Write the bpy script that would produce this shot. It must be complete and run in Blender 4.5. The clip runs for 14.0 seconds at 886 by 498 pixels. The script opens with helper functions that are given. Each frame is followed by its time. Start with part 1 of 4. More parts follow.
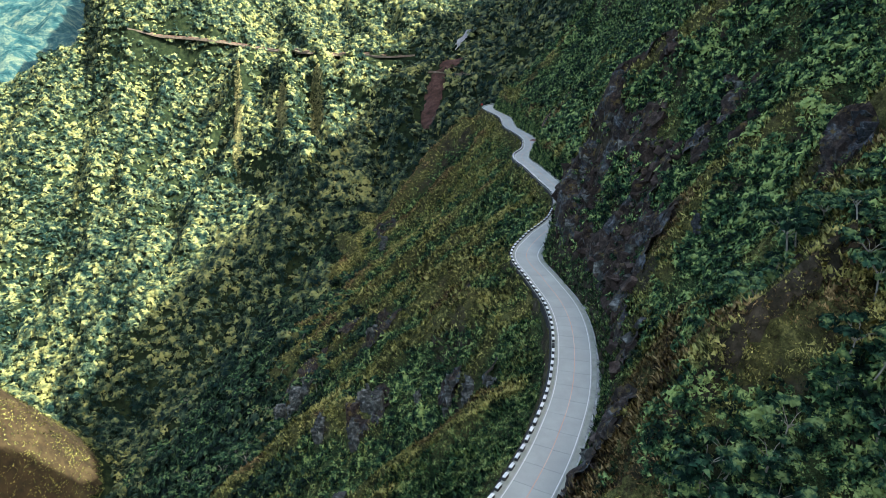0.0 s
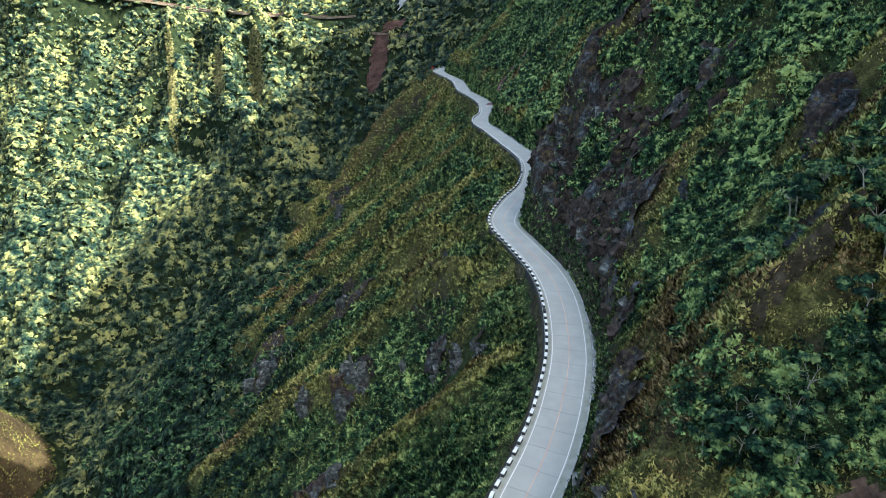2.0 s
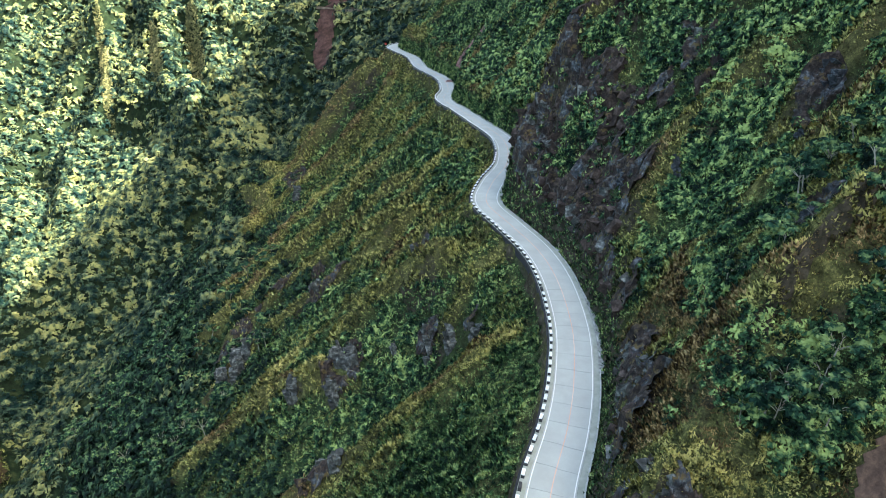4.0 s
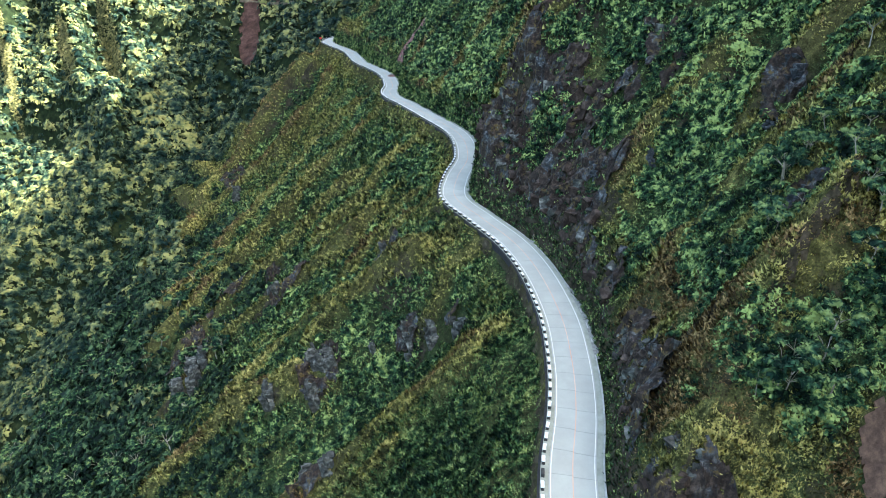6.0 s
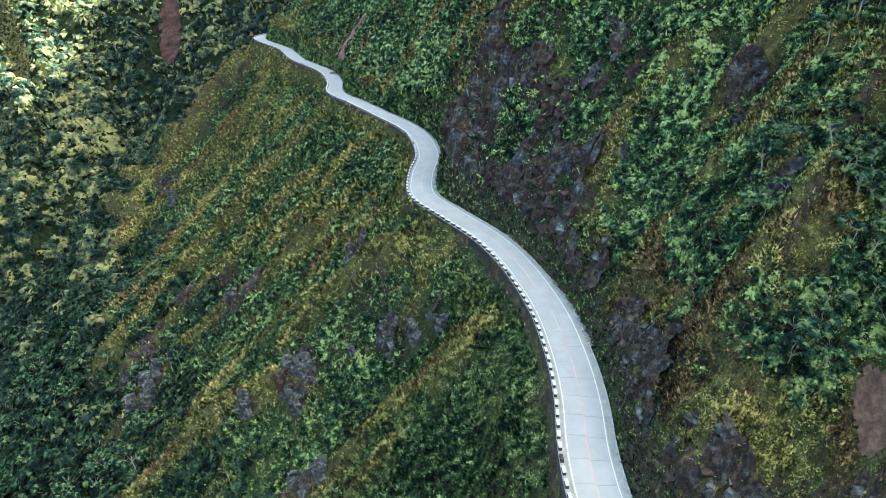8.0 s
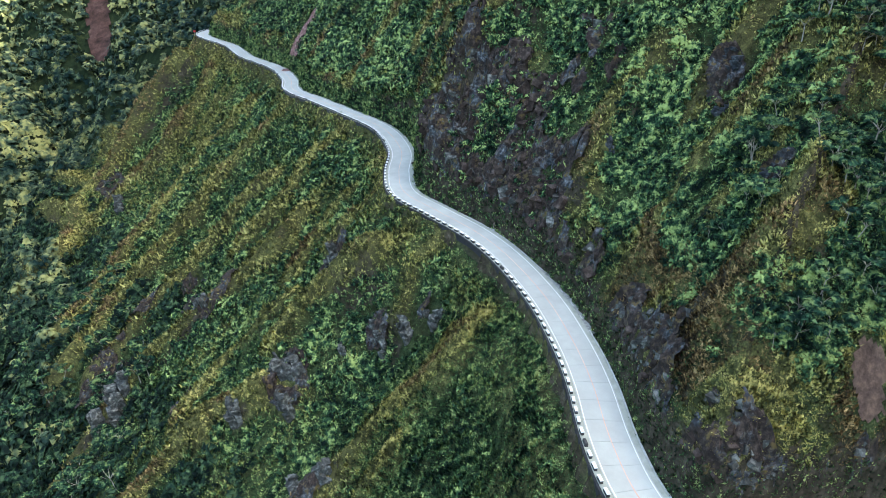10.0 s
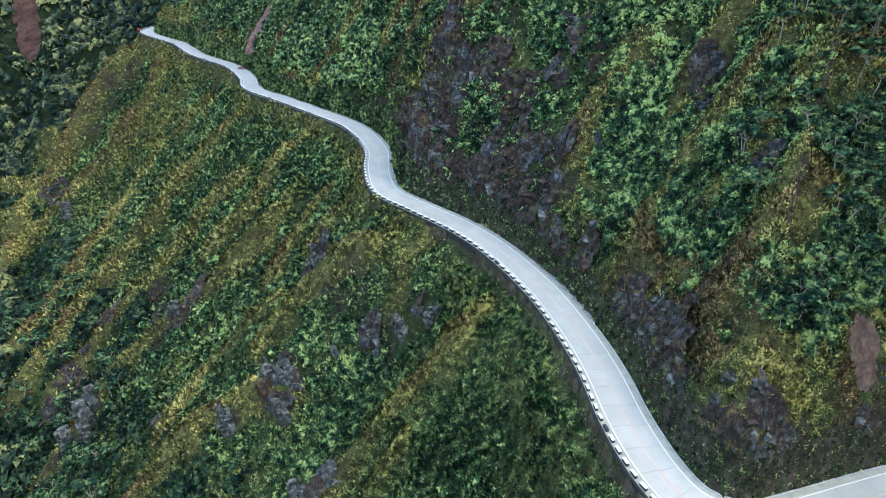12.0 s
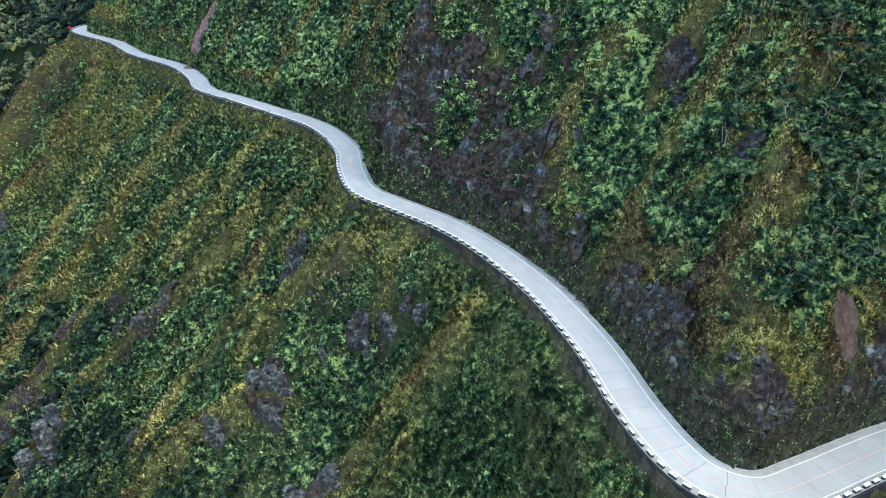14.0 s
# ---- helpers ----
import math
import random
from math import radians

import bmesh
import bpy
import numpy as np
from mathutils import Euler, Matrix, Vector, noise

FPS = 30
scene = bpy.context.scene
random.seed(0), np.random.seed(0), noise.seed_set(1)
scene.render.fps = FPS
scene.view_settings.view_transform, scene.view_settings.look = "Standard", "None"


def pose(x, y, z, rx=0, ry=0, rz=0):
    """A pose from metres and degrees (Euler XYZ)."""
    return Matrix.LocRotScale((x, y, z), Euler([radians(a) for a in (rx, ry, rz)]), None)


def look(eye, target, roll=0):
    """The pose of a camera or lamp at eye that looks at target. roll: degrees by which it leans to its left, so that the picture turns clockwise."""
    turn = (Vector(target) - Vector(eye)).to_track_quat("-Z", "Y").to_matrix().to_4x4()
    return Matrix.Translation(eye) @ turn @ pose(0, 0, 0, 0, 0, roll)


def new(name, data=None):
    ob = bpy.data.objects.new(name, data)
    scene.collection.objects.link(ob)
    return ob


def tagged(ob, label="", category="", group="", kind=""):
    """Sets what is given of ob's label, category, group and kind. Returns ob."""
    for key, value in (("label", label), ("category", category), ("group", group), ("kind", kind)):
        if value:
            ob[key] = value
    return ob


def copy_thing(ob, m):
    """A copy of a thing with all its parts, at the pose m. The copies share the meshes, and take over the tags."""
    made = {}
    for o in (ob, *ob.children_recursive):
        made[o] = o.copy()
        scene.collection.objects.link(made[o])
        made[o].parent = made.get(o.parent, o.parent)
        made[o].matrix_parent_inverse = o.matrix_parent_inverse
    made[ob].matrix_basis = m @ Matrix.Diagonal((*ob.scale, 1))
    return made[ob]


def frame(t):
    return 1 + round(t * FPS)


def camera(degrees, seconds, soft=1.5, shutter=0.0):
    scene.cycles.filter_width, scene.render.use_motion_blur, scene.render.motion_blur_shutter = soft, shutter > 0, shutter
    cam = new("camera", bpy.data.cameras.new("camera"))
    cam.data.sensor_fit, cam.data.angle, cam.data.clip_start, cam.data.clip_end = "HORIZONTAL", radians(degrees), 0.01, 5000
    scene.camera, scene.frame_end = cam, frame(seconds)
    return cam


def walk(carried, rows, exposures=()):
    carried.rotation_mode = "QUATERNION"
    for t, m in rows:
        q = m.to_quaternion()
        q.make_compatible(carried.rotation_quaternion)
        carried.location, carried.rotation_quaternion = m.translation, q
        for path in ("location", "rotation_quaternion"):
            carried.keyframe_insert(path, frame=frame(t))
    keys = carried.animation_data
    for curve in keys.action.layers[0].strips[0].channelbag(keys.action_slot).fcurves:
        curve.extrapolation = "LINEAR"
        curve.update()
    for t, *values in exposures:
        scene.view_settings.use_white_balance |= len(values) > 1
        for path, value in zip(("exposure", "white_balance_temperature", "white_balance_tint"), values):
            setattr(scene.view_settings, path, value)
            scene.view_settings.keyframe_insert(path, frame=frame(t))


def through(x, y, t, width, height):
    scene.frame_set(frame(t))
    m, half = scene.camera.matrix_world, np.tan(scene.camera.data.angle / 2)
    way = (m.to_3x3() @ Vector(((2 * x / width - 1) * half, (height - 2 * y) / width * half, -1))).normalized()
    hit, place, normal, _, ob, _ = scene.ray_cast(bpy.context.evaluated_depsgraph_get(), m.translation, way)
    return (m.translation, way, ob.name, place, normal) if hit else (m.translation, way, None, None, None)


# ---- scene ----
cam = camera(71.0, 14.0, 0.5)


def shot(x, y, z, yaw, pitch, roll):
    """A camera pose: yaw to the left from +y, pitch up, roll to its left, in degrees."""
    return pose(x, y, z, 90 + pitch, 0, yaw) @ pose(0, 0, 0, 0, 0, roll)


walk(cam, [
    (0.0, shot(0.00, 0.00, 56.13, 0.00, -17.49, 0.60)),
    (0.5, shot(-2.23, 0.08, 56.40, -1.50, -18.33, 0.63)),
    (1.0, shot(-4.68, 0.09, 56.85, -3.28, -19.17, 0.59)),
    (1.5, shot(-7.24, 0.21, 57.30, -4.72, -20.01, 0.57)),
    (2.0, shot(-9.73, 0.51, 57.56, -5.66, -20.79, 0.57)),
    (2.5, shot(-12.37, 0.81, 57.89, -6.75, -21.57, 0.58)),
    (5.0, shot(-25.75, 3.13, 59.35, -14.70, -23.36, 0.71)),
    (5.5, shot(-28.69, 3.60, 59.60, -16.57, -23.42, 0.74)),
    (6.0, shot(-31.62, 4.12, 59.94, -18.22, -23.52, 0.80)),
    (6.5, shot(-34.46, 4.81, 60.19, -20.08, -23.59, 0.88)),
    (7.0, shot(-37.33, 5.55, 60.49, -21.89, -23.68, 0.91)),
    (7.5, shot(-40.12, 6.47, 60.81, -23.59, -23.83, 0.96)),
    (8.0, shot(-42.94, 7.32, 61.07, -25.37, -23.92, 0.99)),
    (10.5, shot(-56.32, 12.96, 62.41, -32.79, -24.54, 1.15)),
    (11.0, shot(-58.79, 14.25, 62.63, -34.23, -24.63, 1.20)),
    (11.5, shot(-61.28, 15.66, 62.95, -35.64, -24.76, 1.20)),
    (12.0, shot(-63.64, 17.06, 63.09, -36.93, -24.84, 1.23)),
    (12.5, shot(-65.98, 18.50, 63.33, -38.08, -24.94, 1.25)),
    (13.0, shot(-68.31, 20.00, 63.49, -39.74, -25.02, 1.28)),
    (13.5, shot(-70.76, 21.64, 63.62, -41.35, -25.07, 1.39)),
    (14.0, shot(-73.00, 23.30, 64.03, -43.06, -25.20, 1.38)),
], [(0.0, 2.65, 6450, 5), (5.0, 3.4, 6500, 2), (14.0, 3.6, 6500, 6)])

# ---- world and sun ----
SUN_UP, SUN_TURN = radians(45), radians(113)   # height over the horizon, heading clockwise from +y
world = bpy.data.worlds.new("sky")
scene.world = world
world.use_nodes = True
sky = world.node_tree.nodes.new("ShaderNodeTexSky")
sky.sky_type, sky.sun_disc = "NISHITA", False
sky.sun_elevation, sky.sun_rotation, sky.altitude, sky.dust_density = SUN_UP, SUN_TURN, 600, 9.0
back = world.node_tree.nodes["Background"]
back.inputs["Strength"].default_value = 0.10
world.node_tree.links.new(sky.outputs[0], back.inputs["Color"])
lamp = bpy.data.lights.new("sun", "SUN")
lamp.energy, lamp.angle, lamp.color = 3.4, radians(0.6), (1.0, 0.95, 0.86)
sun = new("sun", lamp)
sun.matrix_world = look((400, 60, 600), Vector((400, 60, 600)) - Vector((math.sin(SUN_TURN) * math.cos(SUN_UP), math.cos(SUN_TURN) * math.cos(SUN_UP), math.sin(SUN_UP))))


# ---- materials ----
def surface(name, rough_=0.9, gloss=0.2):
    m = bpy.data.materials.new(name)
    m.use_nodes = True
    b = m.node_tree.nodes["Principled BSDF"]
    b.inputs["Roughness"].default_value = rough_
    b.inputs["Specular IOR Level"].default_value = gloss
    return m, m.node_tree, b


def node(tree, kind, **values):
    n = tree.nodes.new(kind)
    for key, value in values.items():
        n.inputs[key.replace("_", " ")].default_value = value
    return n


def ramp(tree, fac, stops):
    n = tree.nodes.new("ShaderNodeValToRGB")
    e = n.color_ramp.elements
    while len(e) < len(stops):
        e.new(0.5)
    for el, (pos, col) in zip(e, stops):
        el.position, el.color = pos, (*col, 1)
    tree.links.new(fac, n.inputs[0])
    return n.outputs[0]


def spread(tree, size, detail=4.0, rough_=0.6):
    """Noise over the world, about so many metres wide, from 0 to 1."""
    co = tree.nodes.new("ShaderNodeNewGeometry")
    n = node(tree, "ShaderNodeTexNoise", Scale=1.0 / size, Detail=detail, Roughness=rough_)
    tree.links.new(co.outputs["Position"], n.inputs["Vector"])
    return n.outputs[0]


def mixed(tree, fac, a, b, how="MIX"):
    n = tree.nodes.new("ShaderNodeMix")
    n.data_type, n.blend_type = "RGBA", how
    for socket, v in ((n.inputs[0], fac), (n.inputs[6], a), (n.inputs[7], b)):
        if isinstance(v, (int, float)):
            socket.default_value = v
        elif isinstance(v, tuple):
            socket.default_value = (*v, 1)
        else:
            tree.links.new(v, socket)
    return n.outputs[2]


def maths(tree, how, a, b=0.0):
    n = tree.nodes.new("ShaderNodeMath")
    n.operation = how
    for socket, v in ((n.inputs[0], a), (n.inputs[1], b)):
        if isinstance(v, (int, float)):
            socket.default_value = v
        else:
            tree.links.new(v, socket)
    return n.outputs[0]


def bumped(tree, b, height, depth):
    n = node(tree, "ShaderNodeBump", Strength=0.8, Distance=depth)
    tree.links.new(height, n.inputs["Height"])
    tree.links.new(n.outputs[0], b.inputs["Normal"])


def leaf_material(name, stops, patch, clump, through=0.1, shift=0.5):
    """Foliage: a tone for each leaf, for each clump and for whole patches of the slope; some light comes through."""
    m, t, b = surface(name, 0.7, 0.08)
    g = t.nodes.new("ShaderNodeNewGeometry")
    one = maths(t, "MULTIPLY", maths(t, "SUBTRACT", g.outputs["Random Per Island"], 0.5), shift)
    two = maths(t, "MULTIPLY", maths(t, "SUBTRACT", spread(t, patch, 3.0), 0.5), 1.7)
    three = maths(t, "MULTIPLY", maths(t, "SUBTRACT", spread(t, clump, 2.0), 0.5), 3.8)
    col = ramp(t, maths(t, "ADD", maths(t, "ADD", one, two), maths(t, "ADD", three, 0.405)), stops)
    t.links.new(col, b.inputs["Base Color"])
    thin = t.nodes.new("ShaderNodeBsdfTranslucent")
    t.links.new(col, thin.inputs["Color"])
    mix = t.nodes.new("ShaderNodeMixShader")
    mix.inputs[0].default_value = through
    out = t.nodes["Material Output"]
    t.links.new(b.outputs[0], mix.inputs[1])
    t.links.new(thin.outputs[0], mix.inputs[2])
    t.links.new(mix.outputs[0], out.inputs["Surface"])
    return m


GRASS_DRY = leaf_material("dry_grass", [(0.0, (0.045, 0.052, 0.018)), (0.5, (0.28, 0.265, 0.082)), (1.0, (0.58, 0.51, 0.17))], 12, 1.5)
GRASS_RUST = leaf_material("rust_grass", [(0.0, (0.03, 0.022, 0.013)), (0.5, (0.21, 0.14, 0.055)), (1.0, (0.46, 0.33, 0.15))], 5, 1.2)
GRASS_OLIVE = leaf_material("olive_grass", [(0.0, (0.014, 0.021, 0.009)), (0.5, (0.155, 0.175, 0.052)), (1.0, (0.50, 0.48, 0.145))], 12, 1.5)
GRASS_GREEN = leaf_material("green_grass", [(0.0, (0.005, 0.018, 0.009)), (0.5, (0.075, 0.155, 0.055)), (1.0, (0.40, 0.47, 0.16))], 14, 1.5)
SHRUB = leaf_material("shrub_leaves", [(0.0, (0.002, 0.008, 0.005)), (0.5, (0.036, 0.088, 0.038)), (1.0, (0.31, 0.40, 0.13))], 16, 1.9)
# leaves for low on the slope: green deepened to stand for shade
SHADED_LEAF = leaf_material("shaded_leaves", [(0.0, (0.002, 0.007, 0.005)), (0.5, (0.010, 0.027, 0.015)), (1.0, (0.06, 0.10, 0.045))], 20, 3.0)
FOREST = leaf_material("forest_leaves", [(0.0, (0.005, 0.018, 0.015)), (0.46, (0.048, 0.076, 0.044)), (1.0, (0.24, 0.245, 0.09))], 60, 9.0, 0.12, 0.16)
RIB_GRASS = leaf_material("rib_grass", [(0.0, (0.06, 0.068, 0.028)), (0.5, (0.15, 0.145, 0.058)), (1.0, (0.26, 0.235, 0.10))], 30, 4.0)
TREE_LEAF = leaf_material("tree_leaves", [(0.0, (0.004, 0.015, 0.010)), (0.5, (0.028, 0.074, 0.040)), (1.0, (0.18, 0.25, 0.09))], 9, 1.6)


def ground_material():
    m, t, b = surface("hillside", 1.0, 0.0)
    big, mid, fine = spread(t, 45, 4), spread(t, 6, 5), spread(t, 0.9, 5)
    kind_ = t.nodes.new("ShaderNodeAttribute")
    kind_.attribute_name = "dry"
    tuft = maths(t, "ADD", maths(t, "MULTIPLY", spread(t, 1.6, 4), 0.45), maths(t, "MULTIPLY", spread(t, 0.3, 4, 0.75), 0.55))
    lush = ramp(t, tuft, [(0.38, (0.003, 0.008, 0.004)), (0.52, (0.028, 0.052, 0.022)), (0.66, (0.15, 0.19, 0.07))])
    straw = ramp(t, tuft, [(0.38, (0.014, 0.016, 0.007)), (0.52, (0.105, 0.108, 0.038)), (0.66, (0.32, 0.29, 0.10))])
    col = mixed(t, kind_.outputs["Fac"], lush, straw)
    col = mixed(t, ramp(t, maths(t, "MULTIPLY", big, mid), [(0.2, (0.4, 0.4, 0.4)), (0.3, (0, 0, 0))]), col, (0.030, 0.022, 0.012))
    stone = ramp(t, spread(t, 2.2, 7, 0.7), [(0.3, (0.010, 0.010, 0.008)), (0.5, (0.045, 0.038, 0.028)), (0.68, (0.11, 0.095, 0.07)), (0.8, (0.24, 0.24, 0.22))])
    g = t.nodes.new("ShaderNodeNewGeometry")
    place = t.nodes.new("ShaderNodeSeparateXYZ")
    t.links.new(g.outputs["Position"], place.inputs[0])
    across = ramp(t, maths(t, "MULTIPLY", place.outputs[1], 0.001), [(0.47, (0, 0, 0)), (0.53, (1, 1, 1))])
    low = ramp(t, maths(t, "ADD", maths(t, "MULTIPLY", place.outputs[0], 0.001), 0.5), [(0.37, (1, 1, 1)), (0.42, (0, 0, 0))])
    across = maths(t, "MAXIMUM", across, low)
    # wooded ground kept near black, standing in for shade between the crowns
    shaded_floor = ramp(t, mid, [(0.35, (0.003, 0.009, 0.006)), (0.55, (0.012, 0.024, 0.012)), (0.75, (0.045, 0.055, 0.022))])
    col = mixed(t, across, col, shaded_floor)
    up = t.nodes.new("ShaderNodeSeparateXYZ")
    t.links.new(g.outputs["True Normal"], up.inputs[0])
    steep = maths(t, "ADD", up.outputs[2], maths(t, "MULTIPLY", maths(t, "SUBTRACT", mid, 0.5), 0.5))
    bare = ramp(t, maths(t, "ADD", steep, maths(t, "MULTIPLY", across, 0.3)), [(0.36, (1, 1, 1)), (0.47, (0, 0, 0))])
    col = mixed(t, bare, col, stone)
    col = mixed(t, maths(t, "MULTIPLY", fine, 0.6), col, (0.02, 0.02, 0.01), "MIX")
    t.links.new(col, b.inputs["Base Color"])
    bumped(t, b, maths(t, "ADD", fine, maths(t, "MULTIPLY", mid, 2.0)), 0.5)
    return m


def rock_material(name, dark, mid_, light, size=1.6):
    m, t, b = surface(name, 0.9, 0.1)
    big = spread(t, size, 8, 0.72)
    col = ramp(t, big, [(0.3, dark), (0.5, mid_), (0.72, light)])
    t.links.new(col, b.inputs["Base Color"])
    bumped(t, b, big, 0.35)
    return m


def concrete_material(name, base, dark, size=3.0, joint=None):
    m, t, b = surface(name, 0.85, 0.25)
    o = t.nodes.new("ShaderNodeObjectInfo")
    blotch, speck = spread(t, size, 6, 0.65), spread(t, 0.18, 3)
    col = mixed(t, ramp(t, blotch, [(0.35, (0, 0, 0)), (0.7, (1, 1, 1))]), dark, base)
    col = mixed(t, maths(t, "MULTIPLY", o.outputs["Random"], 0.22), col, tuple(0.78 * c for c in base))
    col = mixed(t, maths(t, "MULTIPLY", speck, 0.18), col, tuple(0.6 * c for c in base))
    t.links.new(col, b.inputs["Base Color"])
    bumped(t, b, speck, 0.01)
    return m


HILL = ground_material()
ROCK = rock_material("grey_rock", (0.008, 0.009, 0.008), (0.052, 0.055, 0.05), (0.25, 0.265, 0.24))
def crag_material():
    m, t, b = surface("crag_rock", 0.85, 0.2)
    fine = spread(t, 0.9, 8, 0.72)
    brown = ramp(t, fine, [(0.3, (0.004, 0.004, 0.004)), (0.5, (0.022, 0.016, 0.013)), (0.72, (0.085, 0.065, 0.05))])
    blue = ramp(t, fine, [(0.3, (0.006, 0.007, 0.009)), (0.5, (0.034, 0.040, 0.045)), (0.7, (0.19, 0.21, 0.22))])
    col = mixed(t, ramp(t, spread(t, 3.2, 5, 0.65), [(0.50, (0, 0, 0)), (0.58, (1, 1, 1))]), brown, blue)
    col = mixed(t, ramp(t, spread(t, 1.6, 6, 0.7), [(0.54, (0, 0, 0)), (0.62, (1, 1, 1))]), col, (0.085, 0.062, 0.022))
    t.links.new(col, b.inputs["Base Color"])
    bumped(t, b, fine, 0.4)
    return m


CRAG = crag_material()
ROCK_BLUE = rock_material("dark_blue_rock", (0.006, 0.007, 0.008), (0.035, 0.040, 0.045), (0.17, 0.19, 0.20))
ROCK_BROWN = rock_material("brown_rock", (0.009, 0.007, 0.006), (0.036, 0.027, 0.022), (0.12, 0.095, 0.08))
SLAB = concrete_material("road_concrete", (0.385, 0.40, 0.36), (0.31, 0.32, 0.285), 5)
SHOULDER = concrete_material("shoulder_concrete", (0.36, 0.37, 0.31), (0.22, 0.23, 0.18), 1.5)
SOIL_RED = rock_material("red_soil", (0.012, 0.008, 0.007), (0.045, 0.025, 0.02), (0.10, 0.06, 0.05), 9)
DUST = rock_material("dusty_earth", (0.07, 0.055, 0.04), (0.14, 0.115, 0.085), (0.24, 0.20, 0.155), 4)
SOIL_BROWN = rock_material("brown_soil", (0.03, 0.02, 0.016), (0.085, 0.058, 0.044), (0.16, 0.11, 0.08))
ROCK_PALE = rock_material("pale_rock", (0.06, 0.06, 0.06), (0.20, 0.20, 0.20), (0.46, 0.46, 0.45))
SCREE_PINK = rock_material("pink_scree", (0.03, 0.015, 0.014), (0.14, 0.07, 0.06), (0.42, 0.32, 0.29))
KNOLL_SOIL = rock_material("dry_knoll", (0.010, 0.008, 0.005), (0.034, 0.024, 0.012), (0.07, 0.055, 0.024), 9)
RED_PAINT = concrete_material("red_paint", (0.50, 0.035, 0.03), (0.35, 0.03, 0.03), 0.5)
POST_STEEL = concrete_material("weathered_post", (0.42, 0.36, 0.28), (0.25, 0.19, 0.14), 0.4)
GRAVEL = concrete_material("gravel", (0.34, 0.34, 0.31), (0.13, 0.13, 0.11), 0.6)
# far hills: haze put in as blue-green colour and a faint blue glow
HAZY_DISTANCE, tree_, bsdf_ = surface("hazy_distant_hills", 1.0, 0.0)
haze_tint_ = ramp(tree_, spread(tree_, 45, 9, 0.78), [(0.40, (0.005, 0.022, 0.026)), (0.5, (0.020, 0.055, 0.056)), (0.62, (0.10, 0.125, 0.085))])
tree_.links.new(haze_tint_, bsdf_.inputs["Base Color"])
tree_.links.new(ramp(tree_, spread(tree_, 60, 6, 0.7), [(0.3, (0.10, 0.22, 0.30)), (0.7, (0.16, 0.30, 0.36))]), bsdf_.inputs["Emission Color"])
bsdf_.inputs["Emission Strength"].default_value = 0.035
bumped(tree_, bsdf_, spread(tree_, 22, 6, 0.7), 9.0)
CURB = concrete_material("lip_concrete", (0.46, 0.46, 0.43), (0.26, 0.26, 0.22), 1.2)
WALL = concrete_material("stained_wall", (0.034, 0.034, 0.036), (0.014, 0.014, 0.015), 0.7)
WHITE = concrete_material("white_paint", (0.82, 0.82, 0.80), (0.62, 0.62, 0.58), 0.8)
BLACK = concrete_material("black_paint", (0.025, 0.025, 0.027), (0.06, 0.06, 0.055), 0.8)
LINE_WHITE = concrete_material("worn_white_line", (0.74, 0.74, 0.69), (0.58, 0.58, 0.52), 1.0)
LINE_ORANGE = concrete_material("worn_centre_line", (0.60, 0.46, 0.36), (0.50, 0.27, 0.19), 9.0)
BARK = rock_material("pale_bark", (0.10, 0.09, 0.07), (0.26, 0.24, 0.20), (0.42, 0.40, 0.35))


# ---- builders ----
def mesh_from(name, verts, faces, material, smooth=False):
    me = bpy.data.meshes.new(name)
    me.from_pydata([tuple(v) for v in verts], [], [tuple(f) for f in faces])
    me.materials.append(material)
    if smooth:
        me.polygons.foreach_set("use_smooth", [True] * len(me.polygons))
    me.update()
    return me


def bulk(name, verts, size, material, normals=None):
    """A mesh of loose faces with `size` corners each, from an array of corners."""
    n = len(verts)
    if normals is not None:   # turn every face to the side that it is shaded for
        tri = np.array(verts).reshape(-1, 3, 3)
        away_ = np.einsum("ij,ij->i", np.cross(tri[:, 1] - tri[:, 0], tri[:, 2] - tri[:, 0]), normals[::3]) < 0
        tri[away_] = tri[away_][:, ::-1]
        verts = tri.reshape(-1, 3)
    me = bpy.data.meshes.new(name)
    me.vertices.add(n)
    me.vertices.foreach_set("co", np.ascontiguousarray(verts, np.float32).ravel())
    me.loops.add(n)
    me.loops.foreach_set("vertex_index", np.arange(n, dtype=np.int32))
    me.polygons.add(n // size)
    me.polygons.foreach_set("loop_start", np.arange(0, n, size, dtype=np.int32))
    me.materials.append(material)
    me.update(calc_edges=True)
    if normals is not None:
        me.normals_split_custom_set_from_vertices(normals)
    return me


def part(name, me, parent, label=""):
    ob = new(name, me)
    ob.parent = parent
    return tagged(ob, label) if label else ob


